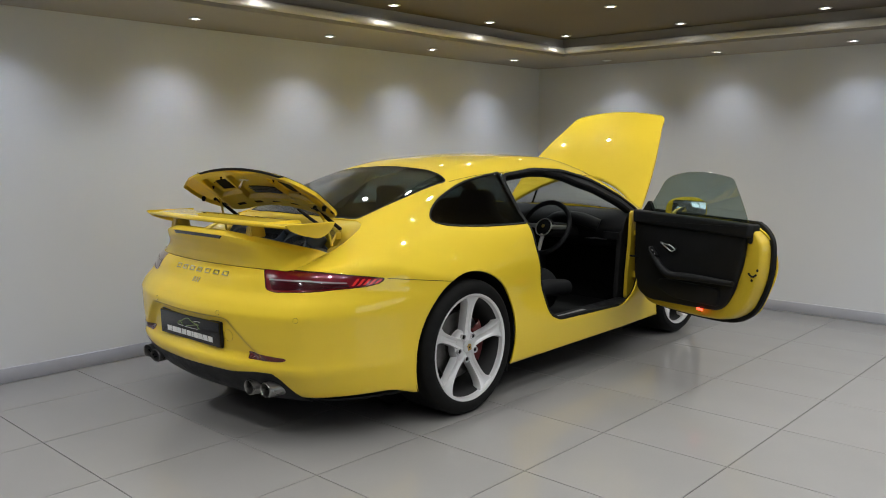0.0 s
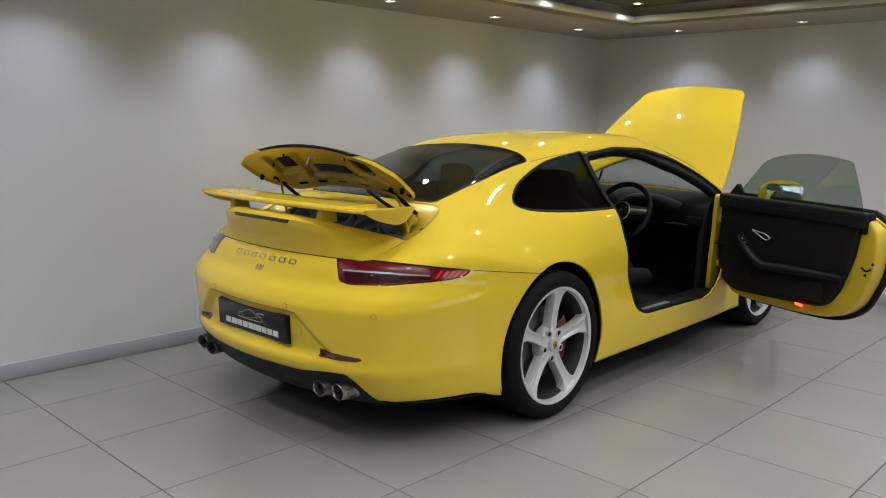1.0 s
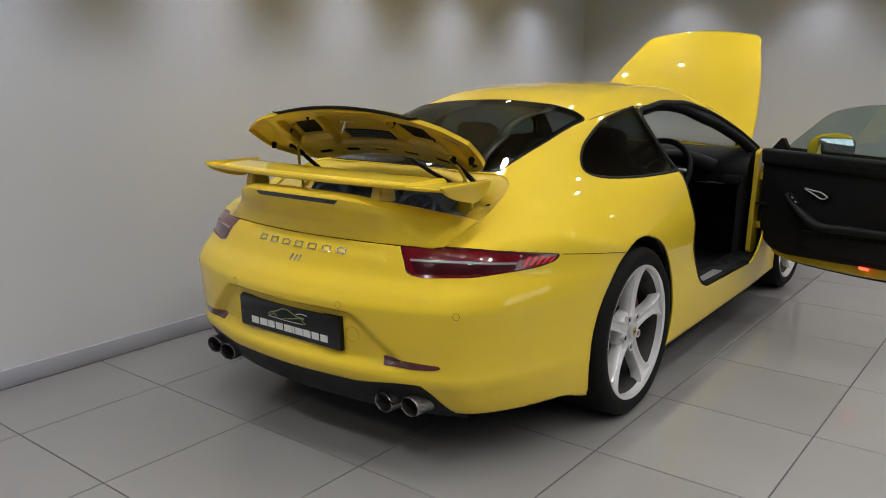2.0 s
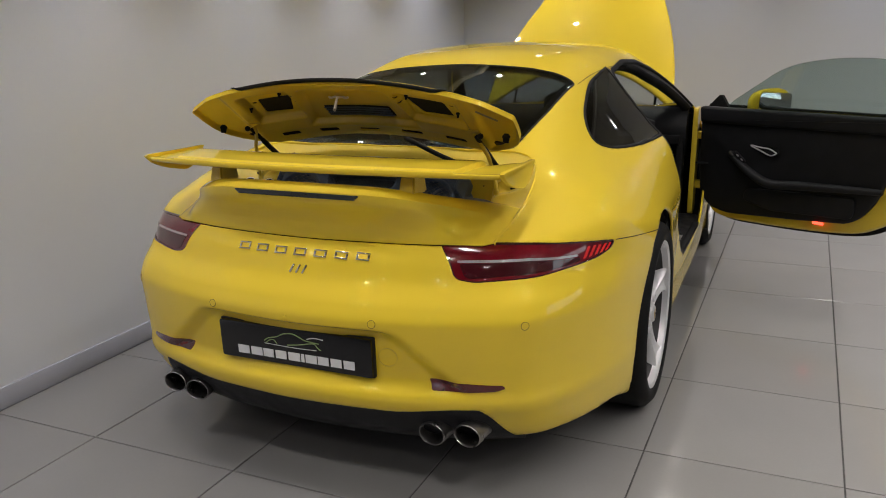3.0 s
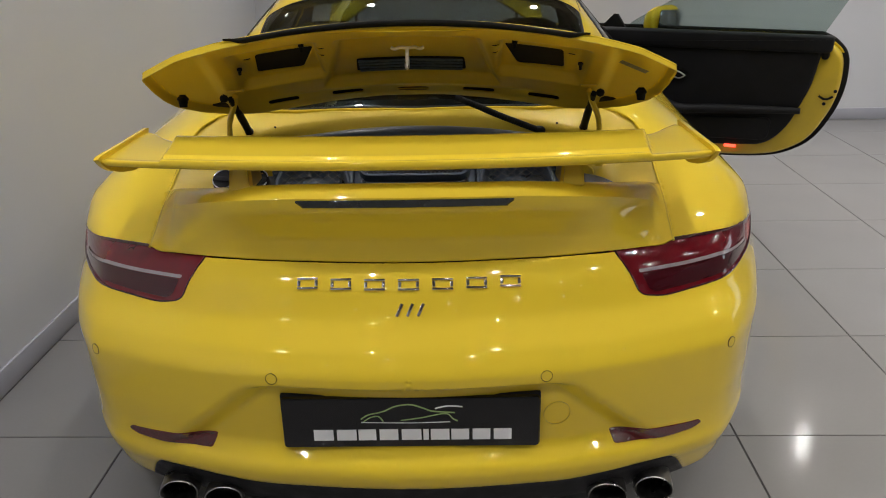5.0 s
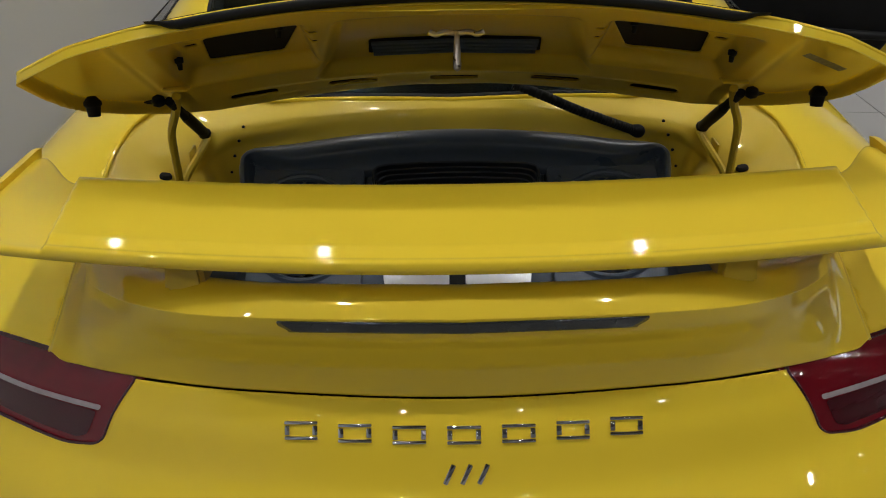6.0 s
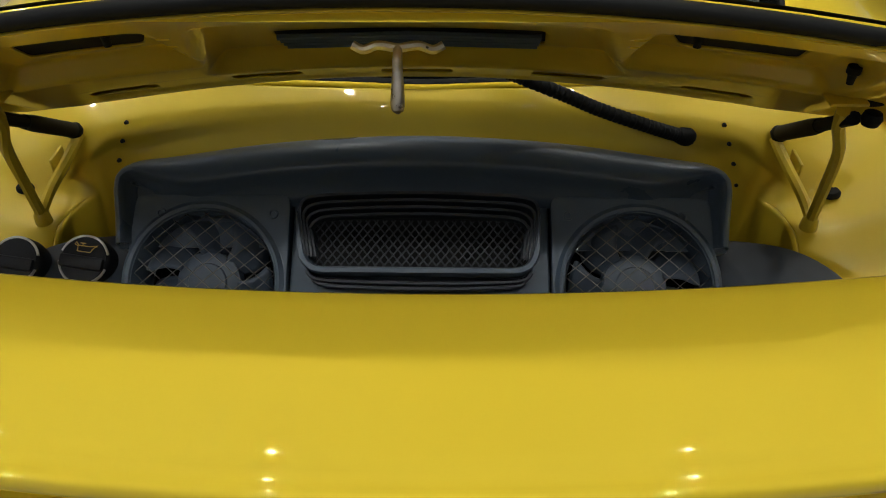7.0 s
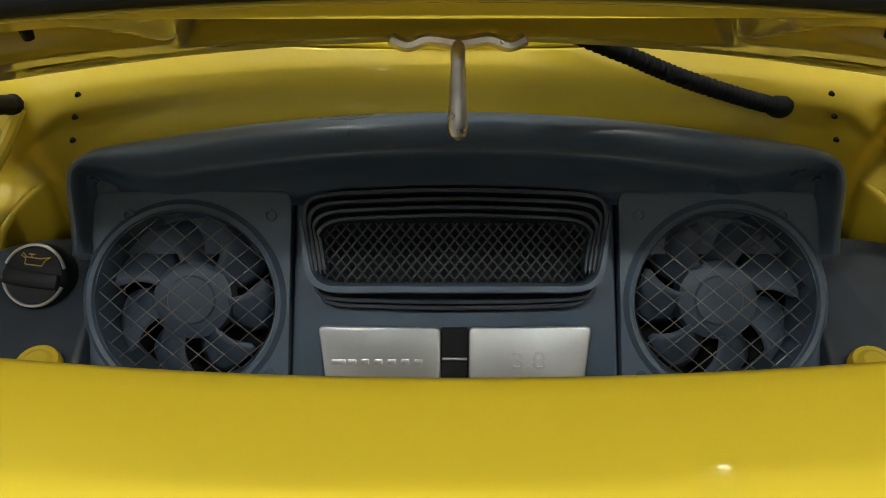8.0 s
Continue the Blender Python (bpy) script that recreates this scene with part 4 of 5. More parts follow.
# black spoiler strip along the rear edge
xs = np.linspace(-0.375, 0.375, 50)
sec = [(.347, .012), (.351, .015), (.359, .015), (.367, .011), (.371, .006), (.366, .001), (.353, .001)]
fade = sstep(0.375, 0.33, np.abs(xs))
st_ = np.stack([lid_pt(xs, np.full(50, a) - 0.05 * xs * xs, (0.016 + (b - 0.016) * fade)) for a, b in sec + sec[:1]], 1)
sv, st = grid(st_)
npart("rear_strip", sv, st, SEAL, lid, "satin black strip along the rear edge")
# slats in the centre vent
for b in (.138, .153, .168, .182):
    bm = tube([tuple(q) for q in lid_pt(np.array([-.117, 0, .117]), np.array([b, b, b]), np.array([.016, .016, .016]))], 0.003, 6)
    part("vent_slat", bm, ENGINE, lid)
# catch
T0, T1 = np.array((0.0, 0.366, 1.186)), np.array((0.0, 0.338, 1.146))
hook = part("catch", tube(curve_pts([T0, T0 + (0, -.008, -.004), (T0 + T1) / 2 + (0, -.003, -.002), T1], 6), lambda s: (0.0036 + 0.0018 * sstep(0.3, 0.9, s)) * math.sqrt(max(0.04, 1 - max(0.0, (s - 0.86) / 0.14) ** 2)), 12), BRONZE, lid, "bare steel lid catch")
part("catch_plate", tube(curve_pts([T0 + np.array(q) for q in ((-.034, .003, .001), (-.026, .001, -.002), (-.015, .002, .001), (0, .000, 0), (.015, .002, .001), (.026, .001, -.002), (.034, .003, .001))], 5), 0.0036, 8), BRONZE, hook)
# rubber buffers, sticker
for sg in (1, -1):
    b0 = lid_pt(np.array([sg * .514]), np.array([.196]), np.array([0.0]))[0]
    part("buffer", lathe([(0.0, -.024), (.0085, -.024), (.010, -.012), (.0105, -.010), (.0125, -.008), (.0125, -.004), (.006, .004)], 20, Matrix.Translation(b0) @ pose(0, 0, 0, -10, 0, 0)), RUBBER, lid, "black rubber buffer")
m0 = lid_pt(np.array([.450, .512, .507, .445]), np.array([.302, .280, .266, .288]), np.array([.008] * 4))
bm = bmesh.new()
bm.faces.new([bm.verts.new(q) for q in m0])
bmesh.ops.translate(bm, vec=(0, -.004, -.006), verts=bm.verts)
part("sticker", bm, LABEL, lid, "small worn grey sticker", sharp=0)
# small rubber plugs and pegs
for sg in (1, -1):
    for a, b in ((.225, .292), (.372, .236)):
        q = lid_pt(np.array([sg * a]), np.array([b]), np.array([0.008]))[0]
        part("peg", lathe([(0, -.012), (.003, -.012), (.004, -.003), (.006, -.002), (.006, .004)], 12, Matrix.Translation(q)), SEAL, lid)


# ---- engine bay ----
def bay_tub():
    half = [(.432, .30), (.432, .42), (.434, .55), (.418, .616), (.375, .646), (.20, .652), (0, .646)]
    edge = [(.5635, .315), (.571, .43), (.569, .55), (.550, .648), (.462, .710), (.20, .668), (0, .658)]
    def both(k):
        return curve_pts([(-x, y) for x, y in k[:-1]] + k[::-1], 12)
    path, rim = both(half), np.array(both(edge))
    rim = cast(np.c_[rim[:, :2], np.full(len(rim), .60)], np.tile((0.0, 0.0, 1.0), (len(rim), 1))) - (0, 0, .007)
    rows = []
    for (x, y), top in zip(path, rim):
        a = abs(x)
        fr = float(sstep(0.43, 0.385, a))          # 1 on the front wall, 0 on the sides
        sx = 1 if x > 0 else -1
        flute = 0.007 * math.exp(-((a - 0.398) / 0.009) ** 2)
        shelf = min(.888, top[2] - .018)
        side = [(x, y, .72), (x, y, shelf - .040), (x + sx * .004, y, shelf - .028), (x + sx * .03, y, shelf - .018), (x + sx * .062, y, shelf - .010), tuple(top)]
        wall_ = [(x, y - .05, .72), (x, y - .030, .870 - .2 * x * x), (x, y - .020 - flute * .6, .925 - .25 * x * x), (x, y - .012 - flute, .950 - .2 * x * x), (x, y - .003 - flute, .976 - .17 * x * x), tuple(top)]
        rows.append([tuple(np.array(p) * (1 - fr) + np.array(q) * fr) for p, q in zip(side, wall_)])
    p = np.array(rows)
    # rounded profile between the listed heights
    fine = np.array([curve_pts(r, 6) for r in p])
    return grid(fine) + (fine,)


bv, bt, bfine = bay_tub()
bay = npart("engine_bay", bv, bt, PAINT_SHADE, car, "yellow painted engine bay walls", thick=0.003)
for sg in (1, -1):
    row = bfine[int(np.argmin(np.abs(bfine[:, 12, 0] - sg * 0.408) + 10 * (bfine[:, 12, 1] < 0.58)))]
    part("panel_seam", tube([tuple(q + np.array((0, -0.0012, 0.0004))) for q in row[4:-2]], 0.0012, 6), SEAL, bay, "dark seam between bay panels")
# Filler box hides the car's inside; shade is put into its colour.
part("bay_floor", box((0.86, 0.45, 0.05), (0, 0.40, 0.66)), DARK, bay, "near-black filler for the engine block and the shade below")
for sg in (1, -1):
    part("plug", lathe([(0, .004), (.008, .0035), (.0105, 0), (.0105, -.003)], 18, pose(sg * .487, .602, .8870, 0, -sg * 14, 0)), SEAL, bay, "black rubber plug")
    for a, y, z in ((.352, .646, .962), (.362, .643, .938), (.372, .640, .912), (.380, .636, .884), (.388, .632, .850)):
        part("bolt_hole", lathe([(0, .0014), (.0020, .0011), (.0027, -.003)], 12, pose(sg * a, y - .0165, z, 72, 0, 0)), SEAL, bay)
    # lid hinge of two bent straps and its gas strut
    low = np.array((sg * .446, .550, .886))
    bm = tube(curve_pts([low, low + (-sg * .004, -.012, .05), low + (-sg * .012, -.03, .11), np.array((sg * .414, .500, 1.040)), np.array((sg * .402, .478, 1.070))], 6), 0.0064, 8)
    hinge = part("lid_hinge", bm, PAINT_SHADE, bay, "yellow bent strap hinge")
    part("strap", tube(curve_pts([low, low + (-sg * .006, .02, .015), low + (-sg * .022, .052, .040), np.array((sg * .414, .632, .944))], 6), 0.0064, 8), PAINT_SHADE, hinge)
    part("strap_foot", lathe([(0, .006), (.006, .005), (.009, 0), (.010, -.012)], 14, pose(*low, 0, 0, 0)), PAINT_SHADE, hinge)
    part("hinge_plate", box((.004, .034, .034), (sg * .436, .606, .918), .0018), PAINT_SHADE, hinge)
    part("hinge_plate", box((.036, .03, .004), (sg * .400, .480, 1.082), .0018, m=None), PAINT_SHADE, hinge)
    a, b = np.array((sg * .412, .474, 1.064)), np.array((sg * .418, .630, .951))
    strut = part("gas_strut", tube([a * .6 + b * .4, a * .5 + b * .5, b * .8 + a * .2, b], lambda s: 0.0092 if s > 0.05 else 0.008, 14), SEAL, bay, "black gas strut")
    part("rod", tube([a, a * .6 + b * .4], 0.0070, 10), SEAL, strut)
    part("ball_end", lathe([(0, .010), (.008, .006), (.010, 0), (.008, -.006), (0, -.010)], 14, Matrix.Translation(a + (sg * .014, -.004, .002))), SEAL, strut)
    part("ball_end", lathe([(0, .010), (.009, .006), (.011, 0), (.009, -.006), (0, -.010)], 14, Matrix.Translation(b)), SEAL, strut)
# ribbed wiring conduit from the bay wall to the lid
hp = curve_pts([(.098, .628, 1.030), (.155, .623, 1.008), (.205, .622, .986), (.262, .628, .962), (.302, .636, .945), (.320, .645, .938)], 26)
nr = len(hp)
hose = part("wiring_conduit", tube(hp, lambda s: (0.0080 + 0.0007 * math.sin(s * 300) if s < 0.80 else 0.0092 + 0.0030 * math.sin((s - .8) / .2 * math.pi)), 14), SEAL, bay, "black ribbed wiring conduit")

# sloping engine cover; u across, v down the slope, n out of it
EM = Matrix(((1, 0, 0, 0.0008), (0, -.72, -.694, .526), (0, -.694, .72, .906), (0, 0, 0, 1)))


def epoly(pts, depth, base=0.0, bevel=0.0, seg=3):
    return slab(pts, depth, EM @ pose(0, 0, base), bevel, seg)


arch = np.array(curve_pts([(-.343, .036), (-.3445, .012), (-.347, -.010), (-.3485, -.028), (-.3445, -.046), (-.326, -.061), (-.28, -.071), (-.15, -.089), (0, -.0965), (.15, -.089), (.28, -.071), (.326, -.061), (.3445, -.046), (.3485, -.028), (.347, -.010), (.3445, .012), (.343, .036)], 8))
dirs = np.gradient(arch, axis=0)
inw = np.c_[-dirs[:, 1], dirs[:, 0]] / np.linalg.norm(dirs, axis=1)[:, None]
lean = 0.36 + 0.64 * sstep(0.345, 0.25, np.abs(arch[:, 0]))
sec = [(0, -.070), (0, -.028), (.002, -.012), (.008, .004), (.017, .014), (.029, .020), (.039, .0215), (.045, .020), (.050, .013), (.058, .006), (.068, .002), (.080, -.001)]
rows = np.stack([np.c_[arch + inw * (d * lean)[:, None], np.full(len(arch), n)] for d, n in sec], 1)
cv, ct = grid(rows)
cv = (np.hstack([cv, np.ones((len(cv), 1))]) @ np.array(EM).T)[:, :3]
cowl = npart("engine_cowl", cv, ct, COWL, car, "satin black curved engine cowl", thick=0.003, sharp=50)
part("cowl_web", epoly([tuple(q) for q in arch * (0.985, 0.97)][::-1], 0.008, -0.034), COWL, cowl)
for sg in (1, -1):
    out = [(sg * a, b) for a, b in ((.300, -.050), (.338, -.046), (.344, -.026), (.3425, .010), (.340, .040), (.322, .040), (.300, -.010))]
    part("cowl_side", epoly(rounded(out if sg < 0 else out[::-1], .004), .022, -.022, .003), COWL, cowl)
deck = part("engine_cover", epoly(rounded([(-.345, -.025), (.345, -.025), (.345, .22), (-.345, .22)], .01), 0.03, -0.105), ENGINE, car, "dark grey plastic engine cover")
part("cover_panel", epoly(rounded([(-.142, -.018), (.142, -.018), (.150, .20), (-.150, .20)], .006), 0.012, -0.016, 0.003), ENGINE, deck)


def fan(sg):
    cx, cy, r = sg * 0.2405, 0.0765, 0.0805
    out = rounded([(sg * .145, -.021), (sg * .319, -.021), (sg * .338, .17), (sg * .338, .20), (sg * .150, .20)], .010)
    xs, ys = np.meshgrid(np.linspace(min(p[0] for p in out), max(p[0] for p in out), 46), np.linspace(-.022, .205, 50))
    p = np.stack([xs, ys, np.zeros_like(xs)], -1)
    v, t = grid(p)
    v, t = clip(v, t, sdf_poly(v[:, 0], v[:, 1], out))
    v, t = clip(v, t, r - np.hypot(v[:, 0] - cx, v[:, 1] - cy))
    f0 = npart("fan_housing", v, t, ENGINE, car, "dark grey radiator fan housing", thick=0.020, offset=0.0, sharp=35)
    f0.matrix_basis = EM @ pose(0, 0, -0.004)
    b = f0.modifiers.new("bevel", "BEVEL")
    b.width, b.segments, b.limit_method, b.angle_limit = 0.0025, 2, "ANGLE", radians(50)
    at = pose(cx, cy, 0)
    part("ring", lathe([(r - .001, .004), (r + .002, .0135), (r + .006, .0145), (r + .0105, .010), (r + .0105, .004)], 72, at), ENGINE, f0)
    part("shroud", lathe([(r - .001, .008), (r - .004, -.01), (r - .004, -.045)], 60, at), ENGINE, f0)
    # Flat disc closes the well; its near-black stands in for shade.
    part("well", lathe([(0, -.06), (r, -.06), (r, -.058)], 40, at), DARK, f0, "near-black disc behind the fan, in place of shade")
    hub = part("fan_hub", lathe([(0, -.006), (.021, -.006), (.0225, -.0085), (.028, -.0085), (.036, -.012), (.037, -.03)], 40, at), BLADE, f0, "round dark fan hub")
    for i in range(7):
        a0 = 2 * math.pi * i / 7 + 0.3
        rows = []
        for j in range(9):
            q = j / 8
            rr = .034 + (r - .008 - .034) * q
            sweep = a0 + 0.26 * q * q * sg
            half = 0.345 + 0.045 * q
            row = []
            for k in range(7):
                w = k / 6 * 2 - 1
                an = sweep + w * half * (1.0 if q < .85 else 1 - .25 * (q - .85) / .15)
                row.append((cx + rr * math.cos(an), cy + rr * math.sin(an), -.022 + w * 0.013 * sg + 0.004 * (1 - w * w)))
            rows.append(row)
        bv_, bt_ = grid(np.array(rows))
        npart("blade", bv_, bt_, BLADE, f0, thick=0.002, offset=0)
    pitch = 0.0146
    for d in (1, -1):
        for i in range(-5, 6):
            off = i * pitch
            if abs(off) >= r - .002:
                continue
            h = math.sqrt((r - .001) ** 2 - off * off)
            an = math.radians(40 * d)
            ux, uy, nx, ny = math.cos(an), math.sin(an), -math.sin(an), math.cos(an)
            pts = []
            for k in range(9):
                s = -h + 2 * h * k / 8
                px, py = off * nx + s * ux, off * ny + s * uy
                pts.append((cx + px, cy + py, .0045 + (.0009 if d > 0 else 0) + 0.006 * (1 - (px * px + py * py) / (r * r))))
            part("guard_wire", tube(pts, 0.0006, 5), WIRE, f0, sharp=0)
    for a, b_ in ((sg * .290, .0), (sg * .164, .0), (sg * .166, .142), (sg * .310, .142)):
        sc = part("screw", lathe([(0, .0105), (.003, .0105), (.0035, .0125), (.0055, .0125), (.0062, .006)], 16, pose(a, b_, 0)), ENGINE, f0)
    return f0


fan(-1), fan(1)


def ring_bar(pts, w, h, base, name, material, parent, label="", closed=True):
    """A flat bar of width w along an outline in the cover's plane, h high."""
    p = np.array(pts, float)
    k = len(p)
    nrm = []
    for i in range(k):
        d = p[(i + 1) % k] - p[i - 1]
        nrm.append(np.array((d[1], -d[0])) / np.linalg.norm(d))
    nrm = np.array(nrm)
    sec = [(-.5, 0), (-.5, .75), (-.3, 1), (.3, 1), (.5, .75), (.5, 0)]
    rows = np.stack([np.c_[p + nrm * w * a, np.full(k, base + h * b)] for a, b in sec], 1)
    if closed:
        rows = np.concatenate([rows, rows[:1]], axis=0)
    v, t = grid(rows)
    v = np.hstack([v, np.ones((len(v), 1))]) @ np.array(EM).T
    return npart(name, v[:, :3], t, material, parent, label, sharp=50)


U_PATH = rounded([(-.1340, -.020), (-.1250, .0640), (.1250, .0640), (.1340, -.020)], .024, 6)
duct = ring_bar(U_PATH[6:-6], .0085, .038, -.004, "intake_frame", ENGINE, car, "dark grey air intake frame", closed=False)


def fold(w, v0):
    return [tuple(q) for q in curve_pts([(-w + .006, .050), (-w + .002, .024), (-w, v0 + .016), (-w + .014, v0 + .005), (-w * .5, v0 + .0015), (0, v0), (w * .5, v0 + .0015), (w - .014, v0 + .005), (w, v0 + .016), (w - .002, .024), (w - .006, .050)], 6)]


for w, a, h in ((.1290, -.021, .034), (.1260, -.014, .029), (.1230, -.007, .025), (.1200, .000, .021)):
    ring_bar(fold(w, a), .0050, h, -.004, "bellows_fold", BELLOWS, duct, closed=False)
for w, b, h in ((.124, .0745, .018), (.120, .0800, .013)):
    ring_bar([tuple(q) for q in curve_pts([(-w, b - .012), (-w + .012, b - .002), (-w * .5, b + .001), (0, b + .002), (w * .5, b + .001), (w - .012, b - .002), (w, b - .012)], 6)], .0050, h, -.004, "bellows_fold", BELLOWS, duct, closed=False)
d0 = part("duct_bottom", epoly(rounded([(-.13, -.022), (.13, -.022), (.122, .062), (-.122, .062)], .01), 0.004, -0.004), DARK, duct)
bm = bmesh.new()
hw, v0, v1, pt = .1165, .007, .060, .0096
for d in (1, -1):
    for i in range(-24, 25):
        # clip each diagonal wire to the rectangle
        c = i * pt
        pts = []
        for k in range(30):
            vv = v0 + (v1 - v0) * k / 29
            uu = c + d * (vv - (v0 + v1) / 2) * 0.82
            if -hw < uu < hw:
                pts.append((uu, vv, .0095 + .0010 * math.sin(vv * 700 + d * uu * 300)))
        if len(pts) > 2:
            tube([pts[0], pts[len(pts) // 2], pts[-1]], 0.00085, 5, bm=bm)
bmesh.ops.transform(bm, matrix=EM, verts=bm.verts)
tagged(part("intake_mesh", bm, MESH, duct, "black diamond intake mesh"), kind="stuff")

# two brushed plates
PL = rounded([(-.1215, .0985), (-.0125, .1000), (-.0125, .172), (-.112, .172)], .005)
pl = part("engine_plate", epoly(PL, .006, .002, .0015), BRUSHED, car, "brushed aluminium engine plate")
pr = part("engine_plate", epoly([(-a, b) for a, b in PL[::-1]], .006, .002, .0015), BRUSHED, car, "brushed aluminium engine plate with an embossed number")
for i, w in enumerate((.016, .010, .009, .009, .010, .009, .009)):
    part("embossed_bar", box((w * .75, .0045, .0012), (-.103 + i * .0118, .130, .0088), .0004, m=EM), BRUSHED, pl)
fc = bpy.data.curves.new("number", "FONT")
fc.body, fc.size, fc.extrude, fc.align_x, fc.bevel_depth = "3.8", 0.021, 0.0006, "CENTER", 0.0003
tmp = bpy.data.objects.new("number", fc)
me = bpy.data.meshes.new_from_object(tmp)
bpy.data.objects.remove(tmp)
me.transform(EM @ pose(.066, .136, .0085) @ Matrix.Diagonal((1.25, -1, 1, 1)))
link("embossed_number", me, BRUSHED, pr, "embossed number", smooth=False)
part("plate_gap", epoly([(-.0115, .100), (.0115, .100), (.0115, .172), (-.0115, .172)], .002, .0), DARK, deck)
part("gap_bar", tube([(-.0110, .128, .005), (.0110, .128, .005)], .0016, 8), STEEL, deck).matrix_basis = EM

# boxes to both sides, with the filler caps
for sg in (1, -1):
    oc = curve_pts([(sg * .325, .552), (sg * .36, .552), (sg * .425, .540), (sg * .470, .505), (sg * .500, .440), (sg * .500, .340), (sg * .325, .340)], 5)
    side = part("side_cover", slab([tuple(q) for q in (oc if sg < 0 else oc[::-1])], .030, pose(0, .55, .832, 11.5, 0, 0) @ pose(0, -.55, 0), .008, 3), BELLOWS, car, "dark plastic side cover", sharp=40)
    part("side_rib", box((.10, .008, .008), (sg * .410, .395, .8370), .003), BELLOWS, side)
    part("yellow_plug", lathe([(0, .012), (.010, .012), (.014, .009), (.018, .009), (.020, .004), (.020, 0)], 24, pose(sg * .356, .408, .8385)), PAINT_SHADE, side, "yellow plastic plug")


def filler(x, y, z, r, icon):
    m = pose(x, y, z, 38, 0, 0) @ pose(0, 0, 0, 0, 0, -8)
    cap = part("oil_cap" if icon else "filler_cap", lathe([(0, .022), (r * .86, .022), (r * .95, .0195), (r, .014), (r, 0), (r * .9, -.016)], 40, m), TRIM, car, "black screw cap with a silver rim")
    part("grip", box((r * 1.7, r * .50, .008), (0, -r * .12, .0245), .003, m=m), TRIM, cap)
    for a0, a1 in ((20, 165), (190, 345)):
        part("silver_rim", tube([tuple(m @ Vector((r * .93 * math.cos(math.radians(a)), r * .93 * math.sin(math.radians(a)), .0205))) for a in np.linspace(a0, a1, 20)], .0016, 6), BRUSHED, cap)
    if icon:
        for pts in ([(-.009, .009), (.006, .009), (.009, .0145), (.013, .0175), (.004, .0155), (-.009, .0155), (-.009, .009)], [(-.009, .0145), (-.0135, .0165), (-.0120, .019), (-.009, .0160)], [(-.004, .0155), (-.004, .0185)], [(-.007, .0185), (-.001, .0185)]):
            part("oil_can_mark", tube([tuple(m @ Vector((a, b, .0224))) for a, b in pts], .0006, 5), INKY, cap)
    return cap


filler(-.376, .498, .855, .0295, True)
filler(-.452, .494, .857, .0285, False)


